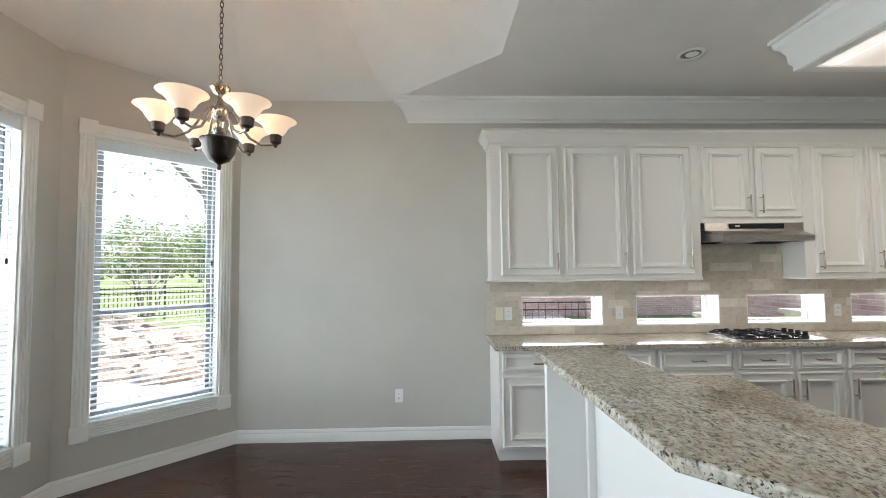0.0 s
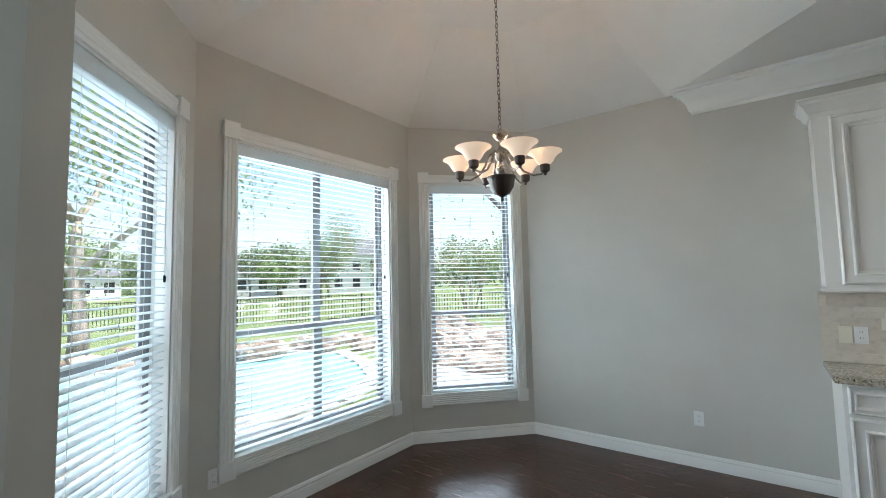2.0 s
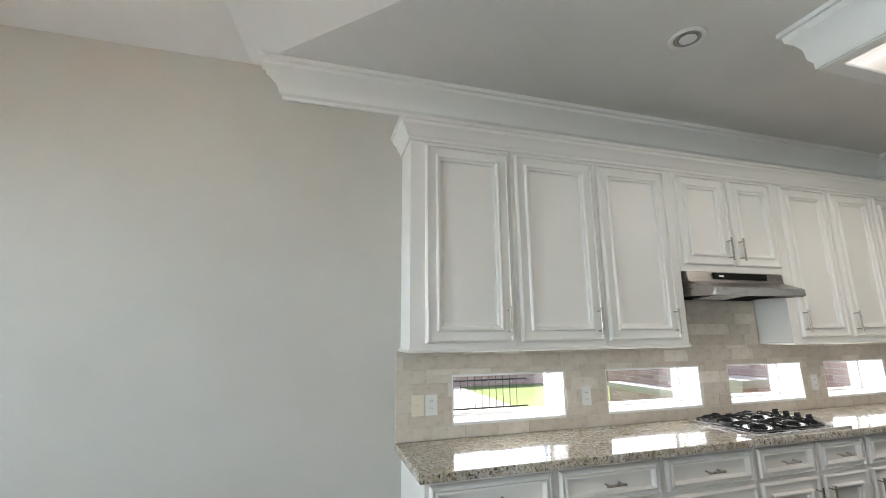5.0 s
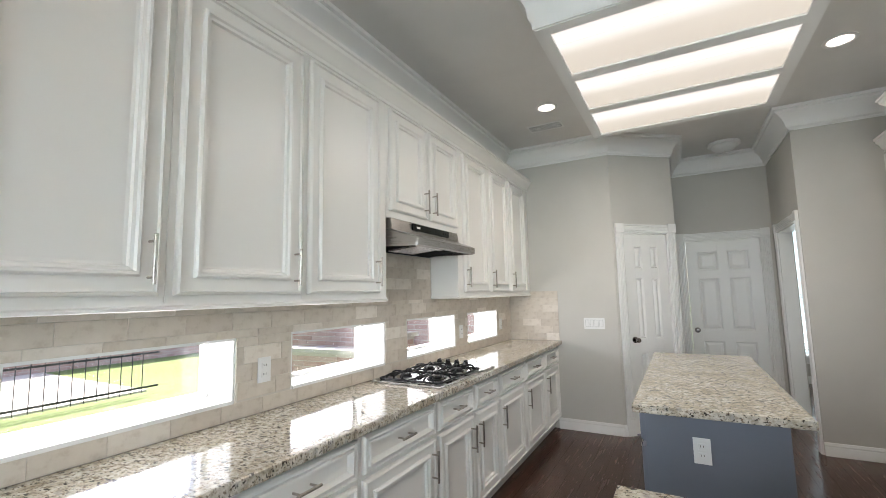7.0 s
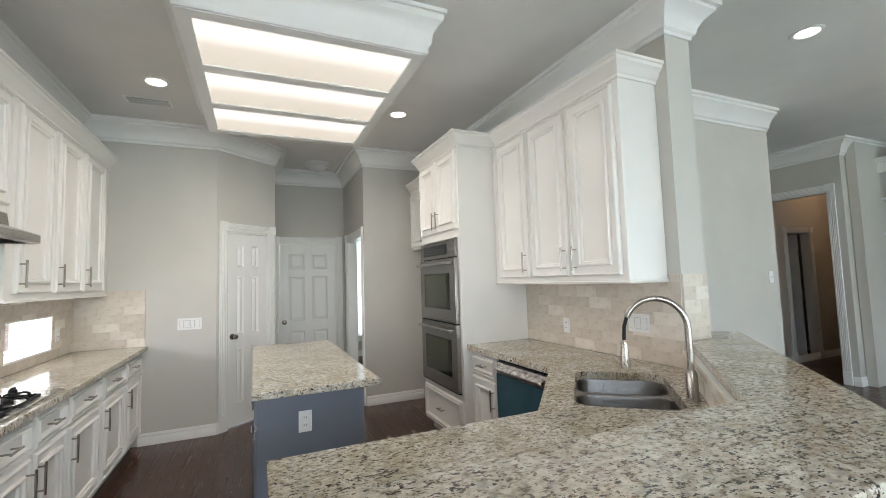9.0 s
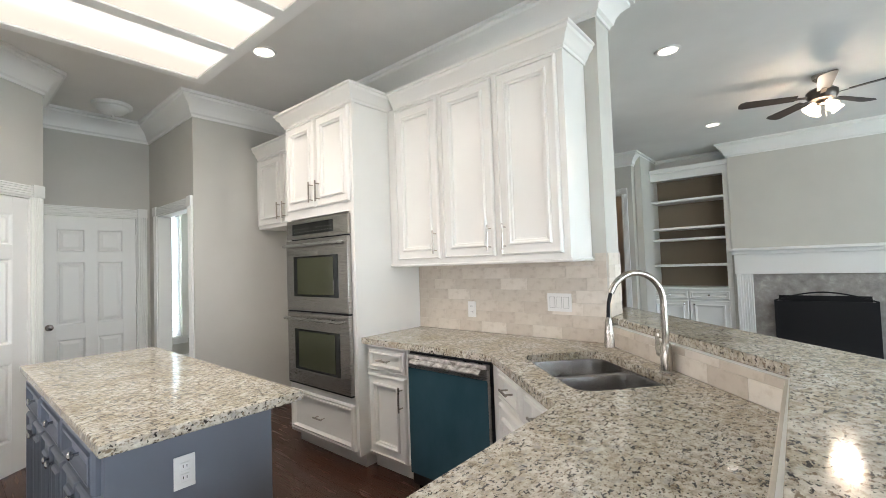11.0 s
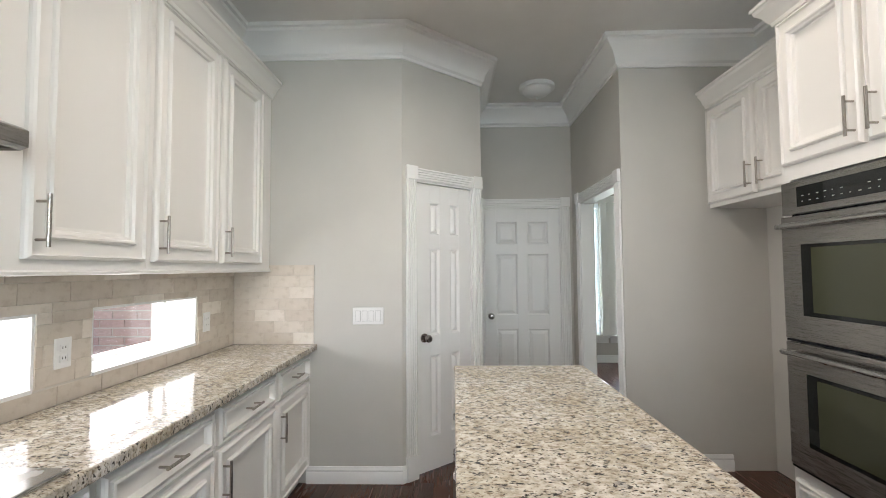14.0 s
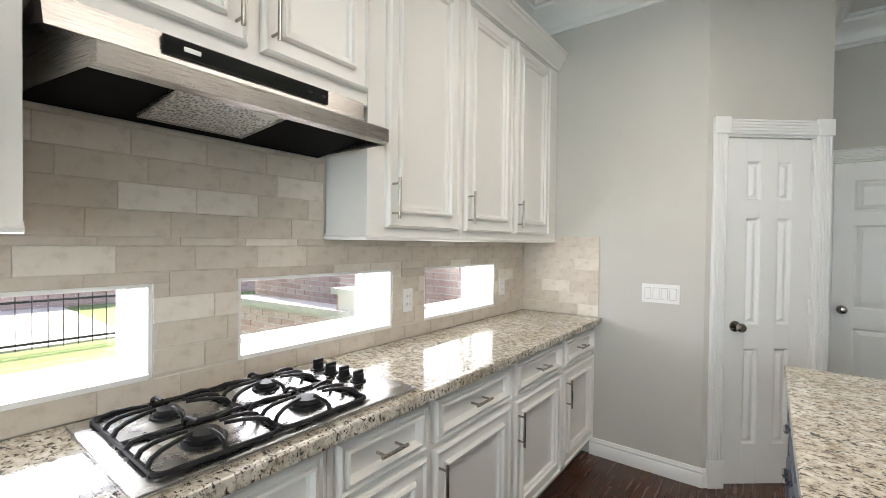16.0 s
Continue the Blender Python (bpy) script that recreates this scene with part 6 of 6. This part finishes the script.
# ---- north yard
BRICKM = mat("red_brick", (0.35, 0.14, 0.10), 0.9)
_nt2, _b2 = nodes_of(BRICKM)
_info = _nt2.nodes.new("ShaderNodeObjectInfo")
_geo = _nt2.nodes.new("ShaderNodeNewGeometry")
_r = mix(_nt2, _info.outputs["Random"], _geo.outputs["Random Per Island"], 0.7)
_nt2.links.new(mix(_nt2, ramp(_nt2, _r, [(0.1, (0.44, 0.27, 0.235)), (0.5, (0.52, 0.35, 0.31)), (0.9, (0.58, 0.43, 0.39))]), ramp(_nt2, noise_tex(_nt2, coords(_nt2), 40, 5), [(0.3, (0.8, 0.8, 0.8)), (0.7, (1.1, 1.1, 1.1))]), 1.0, "MULTIPLY"), _b2.inputs["Base Color"])
MORTAR = painted("pale_mortar", (0.55, 0.51, 0.46), 0.95)


def brick_wall(name, p, q, h, label, cap=True, thick=0.22):
    m, L = along(p, q, GZ)
    w = tagged(new(name), label, "brick wall", kind="structure")
    part("core", add_box(bmesh.new(), 0.004, 0.008, 0, L - 0.004, thick - 0.008, h - 0.002, m), MORTAR, w)
    bm = bmesh.new()
    z, row = 0.006, 0
    while z + 0.066 < h:
        x = -0.11 if row % 2 else 0.0
        while x < L:
            a, b = max(0.0, x), min(L, x + 0.215)
            if b - a > 0.03:
                for y0, y1 in ((0, 0.02), (thick - 0.02, thick)):
                    add_box(bm, a, y0, z, b, y1, z + 0.065, m)
            x += 0.226
        z += 0.076
        row += 1
    o = part("bricks", bm, BRICKM, w)
    tagged(o, kind="stuff")
    if cap:
        part("cap", add_box(bmesh.new(), -0.04, -0.04, h, L + 0.04, thick + 0.04, h + 0.06, m), CONC, w, "pale stone cap")


brick_wall("garden_wall", (5.55, 9.0), (5.75, 6.85), 0.80, "low red brick garden wall with a pale cap")
brick_wall("garden_pier", (5.72, 6.82), (6.2, 6.82), 1.02, "square red brick pier with a pale cap", thick=0.45)
brick_wall("house_wing", (6.65, 10.5), (6.65, 5.56), 3.2, "red brick side wall of the house wing", cap=False)
brick_wall("neighbour_wall", (-5.0, 16.4), (13.0, 16.4), 2.9, "red brick side wall of the neighbouring house", cap=False)
drive = bmesh.new()
add_box(drive, -1.0, 11.9, GZ - 0.05, 5.35, 16.3, GZ + 0.03)
tagged(part("driveway", drive, CONC), "pale concrete driveway beside the brick house", "driveway", kind="structure")
for x in (1.2, 6.4):
    nw = thing("window", "white framed window in the brick side wall", "window", pose(x, 16.4, GZ + 0.9))
    part("pane", boxm(0, -0.02, 0, 1.0, -0.004, 1.3), DARKWIN, nw)
    for a, b, c, d in ((-0.07, -0.07, 1.07, 0), (-0.07, 1.3, 1.07, 1.37), (-0.07, 0, 0, 1.3), (1.0, 0, 1.07, 1.3), (0.48, 0, 0.52, 1.3)):
        part("frame", boxm(a, -0.045, b, c, -0.003, d), TRIM, nw)
fence("side_fence", [(-0.6, 11.6), (5.4, 11.6)], 0.9, "black metal fence beside a concrete driveway", 0.16, 2.4, 0.005)


# ---------------------------------------------------------------- lamps of the place
for k, (p, q, s0, s1, z0, z1) in WIN.items():
    m, _ = along(p, q)
    area_lamp("daylight", m @ pose((s0 + s1) / 2, 0.34, (z0 + z1) / 2, 90, 0, 180), s1 - s0, z1 - z0, 38 if k == 2 else 20, DAY)
for y in (-2.56, -0.26):
    area_lamp("daylight", pose(-2.74, y, 1.4, 90, 0, -90), 1.75, 1.95, 19, (0.74, 0.9, 1.0))
area_lamp("daylight", pose(XR + 0.13, 1.22, 1.4, 90, 0, 90), 2.0, 1.95, 26, DAY)
for x0, x1 in SMALLWIN:
    area_lamp("daylight", pose((x0 + x1) / 2, YN + 0.25, 1.12, 90, 0, 180), x1 - x0 - 0.06, 0.22, 1.9, (0.95, 0.95, 1.0))
for x, y in ((4.79, 4.48), (4.80, 2.50), (2.50, 0.30), (2.55, -2.27), (0.9, 0.3)):
    d = bpy.data.lights.new("can_spot", "SPOT")
    d.energy, d.color, d.spot_size, d.spot_blend, d.shadow_soft_size = 3.4, (1.0, 0.90, 0.76), radians(110), 0.7, 0.06
    o = new("can_spot", d)
    o.matrix_world = pose(x, y, CH - 0.02)
for xm in (3.575, 4.185, 4.785):
    area_lamp("panel_lamp", pose(xm, 3.5, 2.812), 0.5, 1.16, 2.5, (1.0, 0.94, 0.85))
point_lamp("bath_bulb", (4.3, -4.6, 2.75), 1.2, (1.0, 0.66, 0.40), 0.06)
point_lamp("fan_bulbs", (1.54, -1.27, CH - 0.42), 4.5, (1.0, 0.85, 0.66), 0.08)


# ---------------------------------------------------------------- backsplash tiles
def cut_rects(r, holes):
    out = [r]
    for hx0, hx1, hz0, hz1 in holes:
        nxt = []
        for a, b, c, d in out:
            if hx0 >= b or hx1 <= a or hz0 >= d or hz1 <= c:
                nxt.append((a, b, c, d))
                continue
            if c < hz0:
                nxt.append((a, b, c, hz0))
            if d > hz1:
                nxt.append((a, b, hz1, d))
            lo, hi = max(c, hz0), min(d, hz1)
            if a < hx0:
                nxt.append((a, hx0, lo, hi))
            if b > hx1:
                nxt.append((hx1, b, lo, hi))
        out = nxt
    return out


TILE_MESH = {}


def tile_mesh(w, h):
    key = (round(w, 3), round(h, 3))
    if key not in TILE_MESH:
        bm = bmesh.new()
        loft_panel(key[0], key[1], [(0, 0), (0, 0.0058), (0.0016, 0.0068)], bm)
        bmesh.ops.recalc_face_normals(bm, faces=bm.faces)
        me = bpy.data.meshes.new("tile")
        bm.to_mesh(me)
        bm.free()
        me.materials.append(TILE)
        TILE_MESH[key] = me
    return TILE_MESH[key]


def backsplash(m, regions, holes, label, tw=0.2035, th=0.0765, seed=1):
    """Brick-laid stone tiles; regions and holes are (u0, u1, z0, z1) in the frame m (room at -y)."""
    b = thing("backsplash", label, "backsplash", m)
    r = random.Random(seed)
    bm = bmesh.new()
    gap = 0.0012
    for u0, u1, z0, z1 in regions:
        for a, e, c, d in cut_rects((u0, u1, z0, z1), holes):
            add_box(bm, a, -0.0068, c, e, -0.0006, d)
    part("grout", bm, GROUT, b)
    row0 = min(z for _, _, z, _ in regions)
    for u0, u1, z0, z1 in regions:
        row = int(round((z0 - row0) / th))
        z = z0
        while z < z1 - 0.01:
            zt = min(z + th, z1)
            u = u0 - (tw / 2 if row % 2 else 0) - (0.03 * (row % 3))
            while u < u1:
                ue = u + tw
                for a, e, c, d in cut_rects((max(u, u0), min(ue, u1), z, zt), holes):
                    if e - a > 0.018 and d - c > 0.012:
                        o = new("tile", tile_mesh(e - a - gap, d - c - gap))
                        o.parent = b
                        o.location = (a + gap / 2, -0.0022 - r.uniform(0, 0.0012), c + gap / 2)
                u = ue
            z = zt
            row += 1


WH = [(a - 0.001, b + 0.001, 0.984, 1.263) for a, b in SMALLWIN]
backsplash(pose(0, YN, 0), [(1.285, XE - 0.010, 0.915, 1.399), (3.09, 4.05, 1.399, 1.72)], WH, "tumbled cream marble tile backsplash behind the cooktop", seed=3)
backsplash(pose(XE, YN - 0.008, 0, 0, 0, -90), [(0, 0.545, 0.915, 1.445)], [], "tumbled cream marble tile return beside the worktop", seed=4)
backsplash(pose(TX0 - 0.001, YS, 0, 0, 0, 180), [(0, TX0 - XS - 0.003, 0.915, 1.399), (1.45, TX0 - XS - 0.003, 1.399, 1.445)], [], "tumbled cream marble tile backsplash behind the sink", seed=5)
backsplash(pose(XS, YS, 0, 0, 0, -90), [(0.0, 0.21, 1.067, 1.445)], [], "tumbled cream marble tile on the wall end", seed=6)
mb, lb = along((2.612, 1.585), (1.802, 2.424))
backsplash(mb, [(0, lb, 0.915, 1.024)], [], "low cream tile riser under the raised bar", seed=7)
mb, lb = along((1.80, 2.43), (1.80, 3.69))
backsplash(mb, [(0, lb, 0.915, 1.024)], [], "low cream tile riser under the raised bar", seed=8)

# ---------------------------------------------------------------- floor boards
fl = tagged(part("floor", boxm(-2.7, -5.7, -0.12, XR + 0.1, YN + 0.05, -0.0125), SUBFLOOR), "dark brown hardwood plank floor", "floor", kind="structure")
PLANK = {}


def plank_mesh(L):
    L = round(L, 2)
    if L not in PLANK:
        bm = prism([(0, 0), (L - 0.0015, 0), (L - 0.0015, 0.1255), (0, 0.1255)], -0.012, 0.0)
        me = bpy.data.meshes.new("plank")
        bmesh.ops.recalc_face_normals(bm, faces=bm.faces)
        bm.to_mesh(me)
        bm.free()
        me.materials.append(WOOD)
        PLANK[L] = me
    return PLANK[L]


rest = bmesh.new()
rp = random.Random(11)
y = -5.6
single = 0
while y < YN:
    x0 = -2.6
    if y > 1.40:
        x0 = -0.95 - 0.93 * max(0, min(1, (y - 1.45) / 0.95)) if y < 2.40 else (-1.88 if y < 4.26 else -1.88 + (y - 4.26) * 0.95)
    x = x0 - rp.uniform(0, 0.6)
    while x < XR - 0.05:
        L = rp.choice((0.6, 0.75, 0.9, 1.05, 1.2))
        a, e = max(x, x0), min(x + L, XR)
        if e - a > 0.05:
            if y > 2.0 and a < 5.2 and single < 300:
                o = new("plank", plank_mesh(e - a))
                o.parent = fl
                o.location = (a, y, rp.uniform(-0.0002, 0.0))
                single += 1
            else:
                add_box(rest, a, y, -0.012, e - 0.0015, y + 0.1255, rp.uniform(-0.0002, 0.0))
        x += L
    y += 0.127
o = part("planks", rest, WOOD, fl)
tagged(o, kind="stuff")
